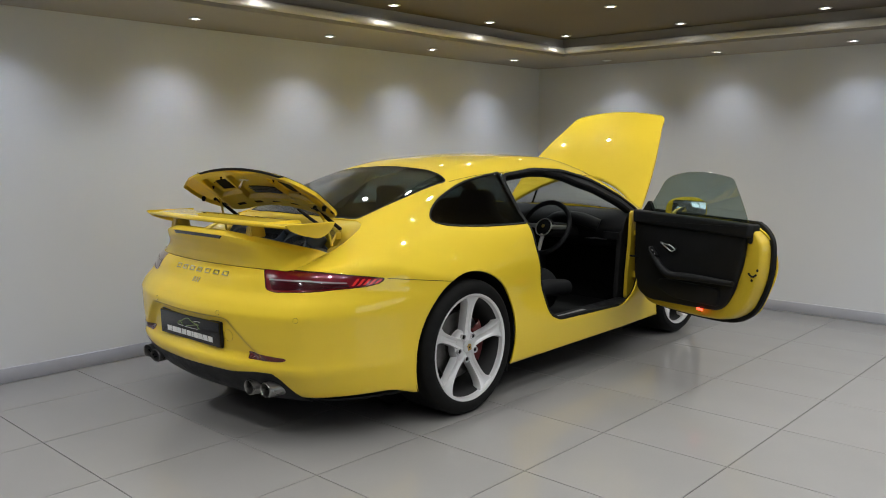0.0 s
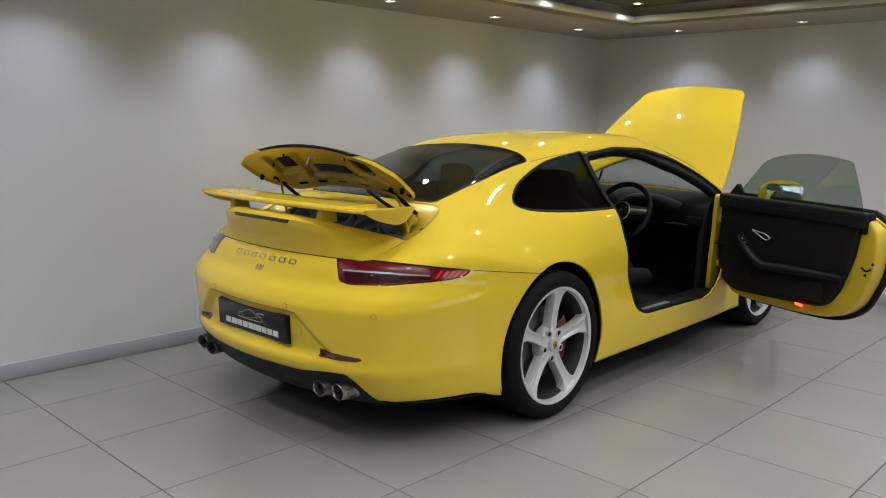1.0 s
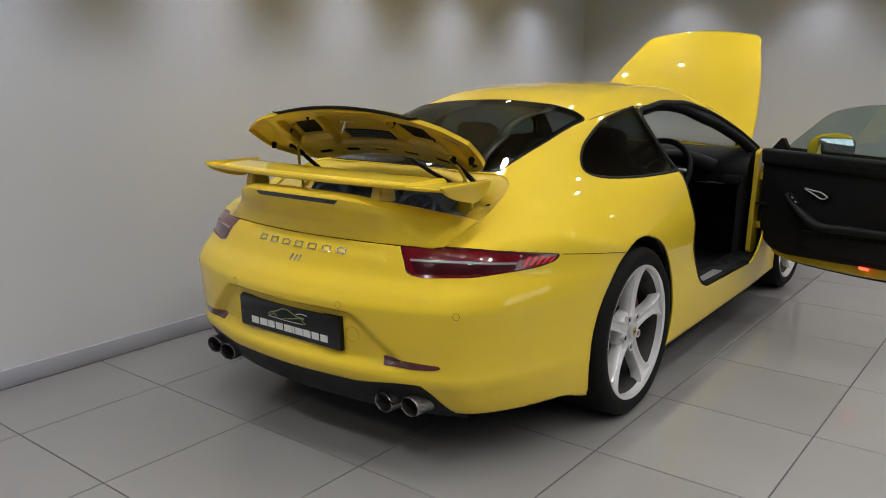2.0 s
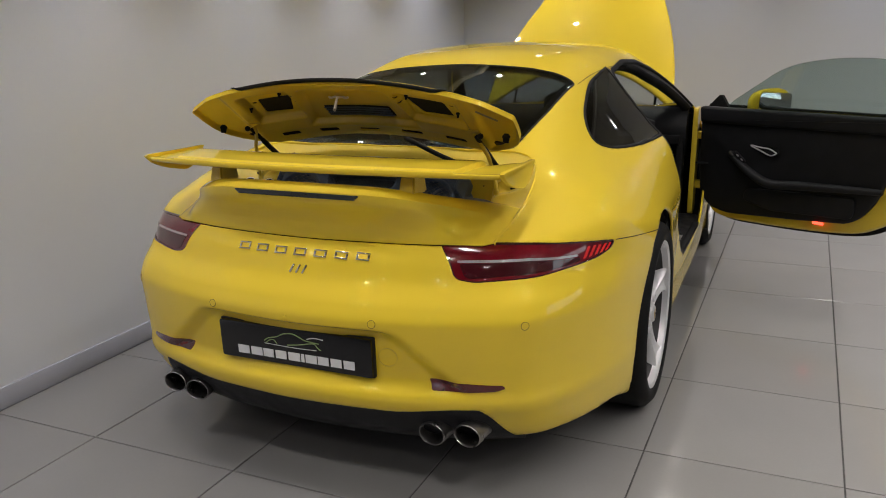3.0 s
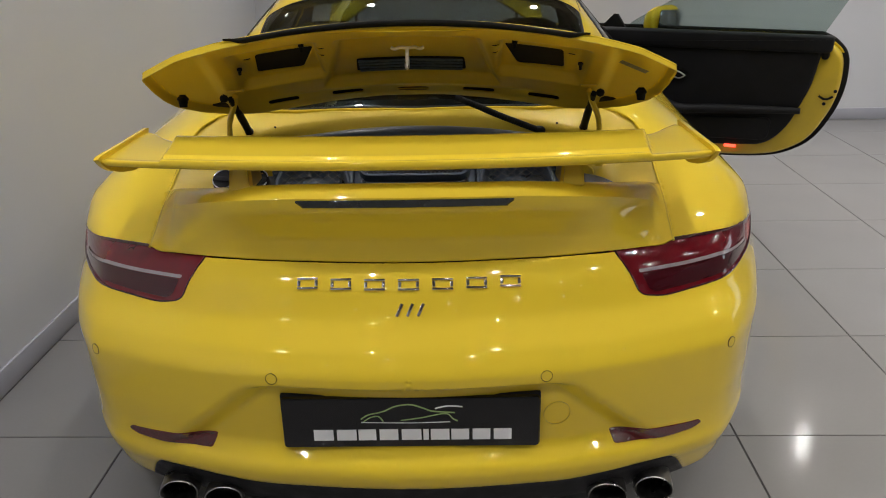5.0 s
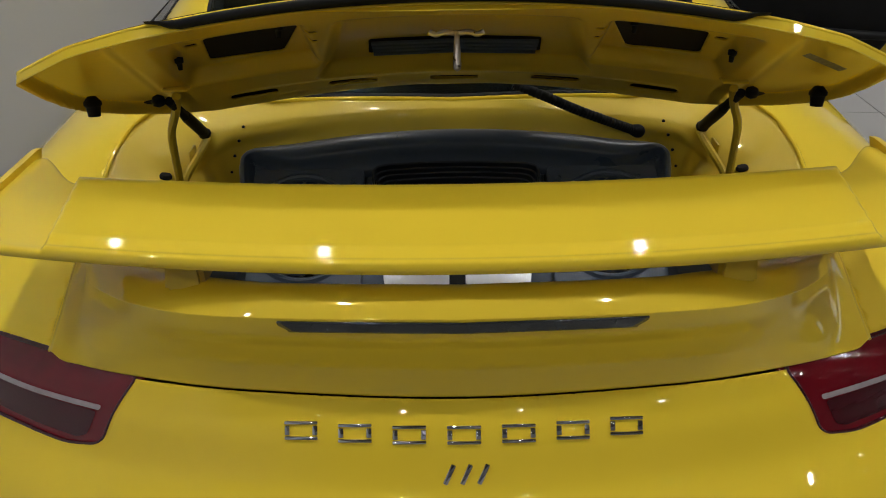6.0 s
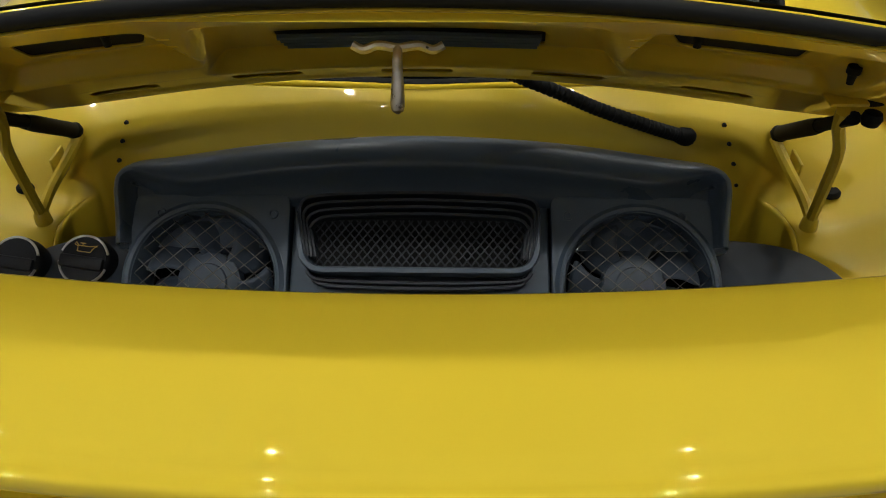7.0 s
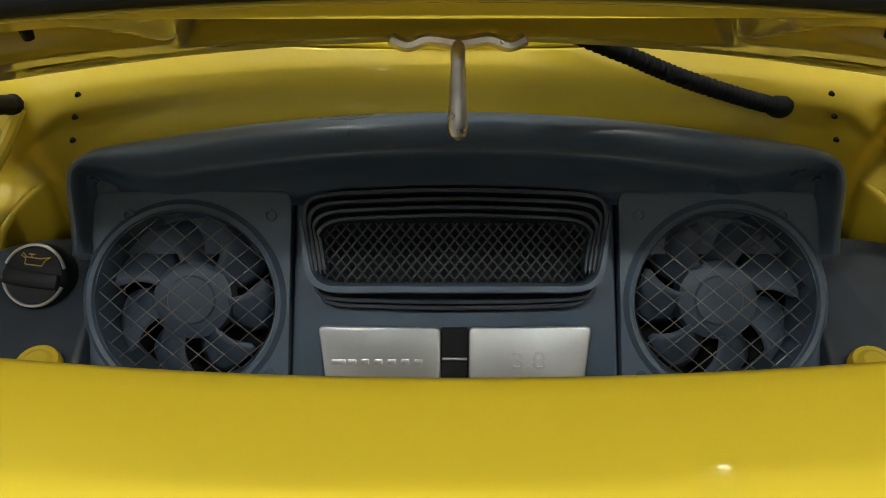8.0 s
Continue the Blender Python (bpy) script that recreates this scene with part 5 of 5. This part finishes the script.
# ---- wheels ----
def wheel(hub, sg, r, half, rim):
    """Built with the axle along z, the outer face up."""
    m = pose(sg * (0.752 if hub[0] < 2 else 0.735), hub[0], hub[1], 0, 90 * sg, 0) @ pose(0, 0, 0, 0, 0, 31)
    tyre_p = [(rim - .006, -half + .02), (rim + .008, -half + .004), (rim + .03, -half - .004), (r - .018, -half + .006), (r - .005, -half + .018), (r, -half + .035), (r + .0005, 0), (r, half - .035),
              (r - .005, half - .018), (r - .018, half - .006), (rim + .045, half + .003), (rim + .03, half + .004), (rim + .012, half + .001), (rim + .004, half - .006), (rim - .006, half - .02)]
    w = part("wheel", lathe([(rim - .014, half - .030), (rim - .012, half - .022), (rim - .010, half - .008), (rim - .002, half - .003), (rim + .004, half - .003), (rim + .006, half - .008), (rim, half - .03), (rim - .006, half - .04)], 96, m), ALLOY, car, "silver five-spoke alloy wheel")
    part("inner_rim", lathe([(rim - .014, half - .030), (rim - .024, half - .06), (rim - .030, -half + .02)], 72, m), BARREL, w)
    part("tyre", lathe(tyre_p, 96, m), RUBBER, w, "black low-profile tyre")
    for gz in (-.06, -.02, .02, .06):
        part("tread_groove", lathe([(r + .0012, gz - .004), (r + .0012, gz + .004)], 64, m), SEAL, w)
    prof = [(.020, .024), (.06, .0275), (.10, .0245), (.15, .0240), (.19, .0265), (.215, .0310), (.236, .0400), (.250, .0530), (rim - .008, .0700)]
    for i in range(5):
        rows = []
        for rr, hw in prof:
            z = half - .012 - .020 * (1 - (rr / rim)) - 0.012 * math.sin(math.pi * min(1, rr / rim))
            rows.append([(rr, -hw * 1.04, z - .045), (rr, -hw, z - .006), (rr, -hw * .88, z), (rr, -hw * .62, z - .001), (rr, -hw * .30, z - .009), (rr, hw * .30, z - .009), (rr, hw * .62, z - .001), (rr, hw * .88, z), (rr, hw, z - .006), (rr, hw * 1.04, z - .045)])
        fine = np.array(rows)
        fine = np.stack([curve_pts(fine[:, k], 4) for k in range(fine.shape[1])], 1)
        v, t = grid(fine)
        sp = npart("spoke", v, t, ALLOY, w, sharp=40)
        sp.matrix_basis = m @ pose(0, 0, 0, 0, 0, 72 * i)
        b = m @ pose(0, 0, 0, 0, 0, 72 * i + 36) @ pose(.064, 0, 0)
        bolt = part("wheel_bolt", lathe([(0, half - .0300), (.0095, half - .0300), (.0115, half - .034), (.0115, half - .07)], 18, b), SEAL, w)
        part("bolt_recess", lathe([(.0135, half - .0265), (.0165, half - .0260), (.018, half - .030), (.013, half - .06), (.0125, half - .045), (.0135, half - .0265)], 24, b), ALLOY, w)
    part("hub_disc", lathe([(0, half - .036), (.045, half - .036), (.080, half - .043), (.086, half - .055), (.088, half - .085)], 48, m), ALLOY, w)
    cap = part("hub_cap", lathe([(0, half - .018), (.026, half - .0185), (.031, half - .022), (.033, half - .040)], 36, m), BRUSHED, w, "round silver hub cap")
    part("crest", slab(rounded([(-.013, -.016), (.013, -.016), (.015, .012), (0, .020), (-.015, .012)], .004), .0012, m @ pose(0, 0, half - .0185, 0, 0, 76 if sg > 0 else 0), .0003), GOLD, cap, "small coloured crest")
    part("crest_mark", box((.008, .011, .001), (0, 0, half - .0168), m=m), SEAL, cap)
    part("brake_disc", lathe([(.09, half - .10), (.172, half - .10), (.174, half - .104), (.174, half - .128), (.09, half - .128)], 64, m), DISC, w, "cross-drilled steel brake disc")
    part("disc_bell", lathe([(.04, half - .085), (.088, half - .087), (.092, half - .10)], 40, m), DISC, w)
    cal = []
    for k in range(9):
        a = math.radians(-36 + 9 * k) + math.radians(-31) + (math.radians(90) if sg > 0 else math.radians(-90))
        cal.append([(q * math.cos(a), q * math.sin(a), z) for q, z in ((.118, half - .098), (.120, half - .082), (.170, half - .078), (.190, half - .086), (.192, half - .14), (.120, half - .14))])
    v, t = grid(np.array(cal))
    c = npart("brake_caliper", v, t, CALIPER, w, "red brake caliper", sharp=40)
    c.matrix_basis = m @ pose(0, 0, 0, 0, 0, 0)
    return w


for hub, r, half, rim in ((REARHUB, .345, .146, .270), (FRONTHUB, .334, .125, .262)):
    for sg in (1, -1):
        wheel((hub[0], r), sg, r, half, rim)
        ra = 0.392 if hub is REARHUB else 0.379
        pts = [(x, hub[0] + ra * math.cos(a), hub[1] + ra * math.sin(a)) for x in (.865, .80, .50) for a in np.linspace(-0.42, math.pi + 0.42, 40)]
        v, t = grid(np.array(pts).reshape(3, 40, 3) * (sg, 1, 1))
        npart("wheel_arch_liner", v, t, SEAL, car, "black wheel arch liner")
        # Plain disc closes the arch, coloured near-black for the shade inside.
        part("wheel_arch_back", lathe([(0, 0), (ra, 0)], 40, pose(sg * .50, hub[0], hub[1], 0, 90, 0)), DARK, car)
# mud flaps behind the rear arches, towards the front
for sg in (1, -1):
    part("mud_flap", box((.15, .012, .13), (sg * .775, 1.437, .20), .004, m=None), SEAL, car, "short black mud flap")

# ---- driver's door, standing open ----
HX, HY, ANGLE = 0.874, 2.974, 61.7
DM = pose(HX, HY, 0, 0, 0, ANGLE) @ pose(-0.845, -2.915, 0)
BELT = 0.938
LOW = [tuple(q) for q in curve_pts([(1.862, .936), (1.805, .908), (1.756, .855), (1.742, .78), (1.748, .68), (1.780, .575), (1.850, .455), (1.95, .385), (2.06, .352), (2.25, .333), (2.54, .322), (2.75, .326), (2.85, .375), (2.895, .52), (2.915, .75), (2.925, .936)], 5)]
v, t = clip(MV, MT, f_side(DOOR, MV, 1) + 0.004)
v, t = clip(v, t, v[:, 2] - BELT)
v, t = clip(v, t, sdf_poly(v[:, 1], v[:, 2], LOW))
door = npart("door", v, t, PAINT, car, "open yellow driver's door with black inner panel", thick=0.008)
door.matrix_basis = DM


def yz(poly, x0, depth, bevel, seg=3):
    """A plate with an outline in y, z between x0 and x0 + depth, its bevel on the cabin side."""
    m = Matrix(((0, 0, -1, x0 + depth), (1, 0, 0, 0), (0, 1, 0, 0), (0, 0, 0, 1)))
    return slab(poly, depth, m, bevel, seg)


def inset(poly, d):
    p = np.array(poly)
    c = p.mean(0)
    k = len(p)
    out = []
    for i in range(k):
        e = p[(i + 1) % k] - p[i - 1]
        n = np.array((-e[1], e[0])) / np.linalg.norm(e)
        out.append(tuple(p[i] + n * d * (1 if np.dot(c - p[i], n) > 0 else -1)))
    return out


part("door_frame", yz(inset(LOW, .012), .752, .095, .018), PAINT_SHADE, door, "yellow inner door shell")
part("door_seal", yz(inset(LOW, -.011), .822, .022, .006), SEAL, door, "black rubber edge seal")
CARD = rounded([(1.838, .935), (1.848, .86), (1.872, .71), (1.942, .53), (2.00, .455), (2.06, .418), (2.33, .394), (2.72, .368), (2.83, .392), (2.89, .46), (2.905, .62), (2.905, .935)], .045)
card = part("inner_panel", yz(CARD, .722, .032, .014), LEATHER, door, "black leather door panel")
part("upper_trim", yz(rounded([(1.800, .942), (1.806, .865), (2.90, .855), (2.905, .942)], .02), .700, .040, .016, 4), LEATHER, door)
part("armrest", tube(curve_pts([(.704, 1.90, .600), (.694, 2.10, .592), (.686, 2.30, .582), (.682, 2.45, .572), (.686, 2.55, .608), (.702, 2.66, .672), (.714, 2.71, .705)], 8), lambda s: .014 + .010 * math.sin(math.pi * s), 16), LEATHER, door, "black padded armrest")
part("door_pocket", yz(rounded([(2.02, .555), (2.03, .445), (2.45, .425), (2.62, .46), (2.60, .53), (2.45, .535)], .035), .708, .016, .010, 4), LEATHER, door, "black moulded door pocket")
sw = part("switch_panel", box((.018, .085, .022), (.696, 2.640, .690), .005, m=pose(0, 2.640, .690, 38, 0, 0) @ pose(0, -2.640, -.690)), TRIM, door, "black window switch panel")
for dy in (-.022, .010):
    part("switch", box((.006, .016, .006), (.686, 2.640 + dy, .694), .002, m=pose(0, 2.640, .690, 38, 0, 0) @ pose(0, -2.640, -.690)), BRUSHED, sw)
part("release_handle", tube(curve_pts([(.708, 2.44, .728), (.700, 2.475, .748), (.700, 2.525, .752), (.704, 2.585, .757), (.702, 2.52, .732), (.704, 2.47, .714), (.708, 2.44, .728)], 6), 0.0034, 8), BRUSHED, door, "chrome release handle")
part("handle_cup", lathe([(0, -.002), (.030, .0), (.034, .004)], 24, pose(.716, 2.475, .738, 0, -90, 0) @ Matrix.Diagonal((.7, 1.4, 1, 1))), TRIM, door)
part("latch_block", box((.07, .034, .105), (.770, 1.832, .884), .014), SEAL, door, "black latch block")
part("latch", tube([(.7515, 1.775, .668), (.7500, 1.795, .655), (.7500, 1.812, .654), (.7515, 1.835, .667)], .0052, 8), SEAL, door, "dark latch slot")
for dy, dz in ((1.768, .692), (1.808, .632)):
    part("screw", lathe([(0, .004), (.007, .003), (.008, 0)], 14, pose(.7522, dy, dz, 0, -90, 0)), SEAL, door)
part("door_lamp", box((.004, .055, .014), (.7185, 2.195, .402), .0015), DOORRED, door, "lit red door warning lamp")
DOORGLASS = [tuple(q) for q in curve_pts([(2.775, .925), (2.72, .972), (2.62, 1.030), (2.50, 1.094), (2.40, 1.146), (2.29, 1.184), (2.13, 1.211), (1.98, 1.219), (1.85, 1.213), (1.735, 1.197)], 6)] + [(1.722, 1.186), (1.862, .925), (1.868, .90), (2.775, .90)]
gy, gz = np.meshgrid(np.linspace(1.68, 2.82, 80), np.linspace(.89, 1.24, 40))
gz_ = gz - .93
v, t = grid(np.stack([.775 - .78 * gz_ - .3 * gz_ ** 2 - .03 * ((gy - 2.2) / .55) ** 2, gy, gz], -1))
v, t = clip(v, t, sdf_poly(v[:, 1], v[:, 2], DOORGLASS))
npart("side_window", v, t, GLASS_SIDE, door, "green tinted frameless side window", thick=0.004)
part("sail_panel", yz([(2.90, .935), (2.77, .935), (2.815, 1.000), (2.835, 1.000)], .770, .02, .004), SEAL, door, "black triangular mirror base")
mm = pose(.905, 2.605, .954, 0, 0, -16)
bm = bmesh.new()
bmesh.ops.create_uvsphere(bm, u_segments=36, v_segments=20, radius=1)
for q in bm.verts:
    x, y, z = q.co
    f = abs(x) ** 2.6 + abs(z) ** 2.6
    s = 1.0 if f < 1e-9 else (math.hypot(x, z) / f ** (1 / 2.6))
    q.co = (x * s * .134, (y * .098 if y > 0 else y * .024), z * s * .084)
bmesh.ops.transform(bm, matrix=mm, verts=bm.verts)
mir = part("door_mirror", bm, PAINT, door, "yellow door mirror")
part("mirror_glass", slab(rounded([(-.092, -.054), (.088, -.056), (.094, .045), (-.080, .057)], .022), .004, mm @ pose(0, -.0245, 0, 90, 0, 0) @ Matrix.Diagonal((1.25, 1.22, 1, 1)), .001), MIRROR, mir, "silver mirror glass")
part("mirror_foot", tube([(.805, 2.72, .925), (.83, 2.70, .915), (.88, 2.65, .915)], .022, 12), SEAL, mir)

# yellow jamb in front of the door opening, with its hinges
jamb = part("hinge_pillar", yz(rounded([(2.80, .34), (2.92, .35), (2.965, .60), (2.975, .93), (2.85, .93), (2.835, .70), (2.81, .52)], .03), .782, .028, .008, 3), PAINT_SHADE, car, "yellow painted door jamb")
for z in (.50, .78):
    part("door_hinge", box((.05, .05, .045), (.825, 2.90, z), .008), PAINT_SHADE, jamb, "yellow door hinge")
part("check_strap", box((.10, .016, .012), (.84, 2.84, .63), .003), SEAL, jamb, "black door check strap")
for z in (.45, .585, .70):
    part("jamb_plug", lathe([(0, .003), (.008, .002), (.009, 0)], 12, pose(.781, 2.88, z, 0, -90, 0)), SEAL, jamb)
part("kick_panel", yz(rounded([(2.80, .25), (2.95, .25), (2.95, .80), (2.84, .80)], .03), .70, .036, .012), CARPET, car, "black carpeted kick panel")

# ---- bonnet, standing open ----
gx, gs = np.meshgrid(np.linspace(-1, 1, 60), np.linspace(0, 1, 40))
hw = pchip((0, .2, .45, .7, .88, .96, 1.0), (.607, .592, .552, .488, .432, .412, .372))(gs)
bx = gx * hw
cr = 0.042 * (1 - gx ** 2)
sl = 1.062 * gs + 0.010 * (1 - gx ** 2) * gs + 0.325 * (1 - gx ** 2) * (1 - gs)
BY, BZ, BA = 3.315, .862, math.radians(43.4)
arcz = 0.035 * np.sin(math.pi * gs)
py = BY + sl * math.cos(BA) - (arcz + cr) * math.sin(BA)
pz = BZ + sl * math.sin(BA) + (arcz + cr) * math.cos(BA)
hv, ht = grid(np.stack([bx, py, pz], -1))
bonnet = npart("bonnet", hv, ht, PAINT, car, "raised yellow bonnet", thick=0.025, offset=0, sharp=60)
part("crest", slab(rounded([(-.022, -.03), (.022, -.03), (.025, .02), (0, .034), (-.025, .02)], .006), .003, Matrix.Translation((0, py[-3, 30] - .012, pz[-3, 30] - .006)) @ pose(0, 0, 0, 46, 0, 0), .001), GOLD, bonnet, "small coloured crest")
for sg in (1, -1):
    part("gas_strut", tube([(sg * .47, 3.45, .80), (sg * .47, 3.62, 1.10)], .008, 10), SEAL, bonnet)
part("luggage_well", box((.94, .80, .04), (0, 3.80, .45)), CARPET, car, "black carpeted front luggage well")
for sg in (1, -1):
    part("headlamp", lathe([(0, .05), (.05, .045), (.09, .02), (.10, 0), (.10, -.04)], 32, pose(sg * .64, 4.03, .70, -62, sg * 18, 0)), CHROME, car, "round clear headlamp")

# ---- cabin ----
part("cabin_floor", box((1.50, 2.35, .03), (0, 2.05, .235)), CARPET, car, "black cabin carpet")
part("firewall", box((1.55, .03, .70), (0, 3.13, .52)), CARPET, car, "black front bulkhead")
part("bulkhead", box((1.25, .03, .55), (0, .79, .55)), CARPET, car, "black rear bulkhead")
part("rear_shelf", box((1.10, .80, .04), (0, 1.12, .80), .012), CARPET, car, "black carpeted rear shelf")
for sg in (1, -1):
    part("sill", box((.16, 1.16, .17), (sg * .775, 2.28, .255), .03), TRIM, car, "black door sill")
part("sill_strip", box((.05, .36, .004), (.800, 2.12, .3425), .0015), BRUSHED, car, "brushed sill strip")
dash = part("dashboard", tube(curve_pts([(-.74, 2.98, .775), (-.40, 2.96, .79), (0, 2.95, .795), (.40, 2.96, .792), (.74, 2.98, .785)], 8), .137, 20), LEATHER, car, "black leather dashboard")
part("binnacle", tube(curve_pts([(.16, 2.84, .815), (.26, 2.80, .855), (.36, 2.79, .865), (.46, 2.80, .855), (.56, 2.84, .815)], 6), .045, 14), LEATHER, dash)
part("dash_trim", tube([(.45, 2.850, .725), (.54, 2.845, .728), (.62, 2.855, .725)], .006, 8), BRUSHED, dash, "thin silver trim line")
for x in (-.10, .10, .66):
    part("air_vent", box((.12, .03, .05), (x, 2.835, .755), .008), TRIM, dash)
part("centre_console", box((.24, .80, .30), (0, 2.48, .44), .04), LEATHER, car, "black centre console")
part("gear_lever", tube([(0, 2.42, .58), (0, 2.40, .68)], lambda s: .012 + .014 * s, 12), LEATHER, car)
SW = pose(.36, 2.49, .815, 64, 0, 0)
swl = part("steering_wheel", tube([tuple(SW @ Vector((.182 * math.cos(a), .182 * math.sin(a), 0))) for a in np.linspace(0, 2 * math.pi, 49)[:-1]], .0165, 12, closed=True), LEATHER, car, "black leather steering wheel with silver spokes")
part("horn_pad", lathe([(0, .030), (.045, .028), (.062, .016), (.066, 0), (.060, -.03)], 32, SW), LEATHER, swl)
part("horn_ring", tube([tuple(SW @ Vector((.060 * math.cos(a), .060 * math.sin(a) - .006, .022))) for a in np.linspace(0, 2 * math.pi, 33)[:-1]], .0045, 8, closed=True), BRUSHED, swl, "silver trim ring")
part("horn_crest", lathe([(0, .0315), (.012, .0312), (.013, .029)], 20, SW), GOLD, swl)
for a in (4, 176, 270):
    part("spoke", tube([tuple(SW @ Vector((.05 * math.cos(math.radians(a)), .05 * math.sin(math.radians(a)), .008))), tuple(SW @ Vector((.175 * math.cos(math.radians(a)), .175 * math.sin(math.radians(a)), 0)))], lambda s: .016 - .004 * s, 8), BRUSHED, swl)
part("column", tube([tuple(SW @ Vector((0, 0, -.02))), (.36, 2.85, .76)], .05, 14), TRIM, swl)


def seat(x):
    s = part("seat", tube(curve_pts([(x, 2.42, .40), (x, 2.30, .42), (x, 2.10, .40), (x, 1.96, .42)], 6), lambda q: .15, 20), LEATHER, car, "black leather sports seat")
    rows = []
    for k, (y, z, w, d) in enumerate(((1.98, .40, .235, .07), (1.93, .55, .245, .085), (1.87, .72, .25, .075), (1.81, .88, .21, .06), (1.78, .95, .15, .055), (1.765, 1.01, .125, .055), (1.755, 1.075, .115, .048), (1.75, 1.10, .07, .03))):
        row = []
        for j in range(24):
            a = 2 * math.pi * j / 24
            c, sn = math.cos(a), math.sin(a)
            row.append((x + w * (abs(c) ** .6) * (1 if c > 0 else -1), y + d * (abs(sn) ** .8) * (1 if sn > 0 else -1) + .05 * abs(c) ** 3 * (z < .9), z))
        rows.append(row)
    p = np.array(rows)
    p = np.concatenate([p, p[:, :1]], axis=1)
    p = np.stack([curve_pts(p[:, k], 4) for k in range(p.shape[1])], 1)
    v, t = grid(p)
    npart("backrest", v, t, LEATHER, s)
    for sg in (1, -1):
        part("bolster", tube(curve_pts([(x + sg * .20, 2.42, .44), (x + sg * .225, 2.2, .47), (x + sg * .23, 2.02, .47)], 6), .055, 12), LEATHER, s)
    return s


seat(.37), seat(-.37)


# ---- the tiled floor ----
floor = structure("floor", box((X1 - X0, Y1 - Y0, 0.05), ((X0 + X1) / 2, (Y0 + Y1) / 2, -0.0285)), GROUT, "polished grey porcelain floor tiles with dark joints", "floor")
PITCH, PITCHY, GAP, OX, OY = 0.608, 0.622, 0.005, 0.307, 0.066
tiles = {}
for ix in range(-3, 11):
    for iy in range(-10, 9):
        x0, x1 = OX + ix * PITCH + GAP / 2, OX + (ix + 1) * PITCH - GAP / 2
        y0, y1 = OY + iy * PITCHY + GAP / 2, OY + (iy + 1) * PITCHY - GAP / 2
        x0, x1, y0, y1 = max(x0, X0 + 0.013), min(x1, X1), max(y0, Y0), min(y1, Y1 - 0.013)
        if x1 - x0 < 0.01 or y1 - y0 < 0.01:
            continue
        key = (round(x1 - x0, 4), round(y1 - y0, 4))
        if key not in tiles:
            bm = box((key[0], key[1], 0.010), (0, 0, -0.005))
            bmesh.ops.bevel(bm, geom=[e for e in bm.edges if all(w.co.z > -0.001 for w in e.verts)], offset=0.0012, segments=1, affect="EDGES")
            me = bpy.data.meshes.new("tile")
            bm.to_mesh(me)
            bm.free()
            me.materials.append(TILE)
            tiles[key] = me
        ob = new("tile", tiles[key])
        ob.parent = floor
        ob.matrix_basis = ROOM @ pose((x0 + x1) / 2, (y0 + y1) / 2, 0)
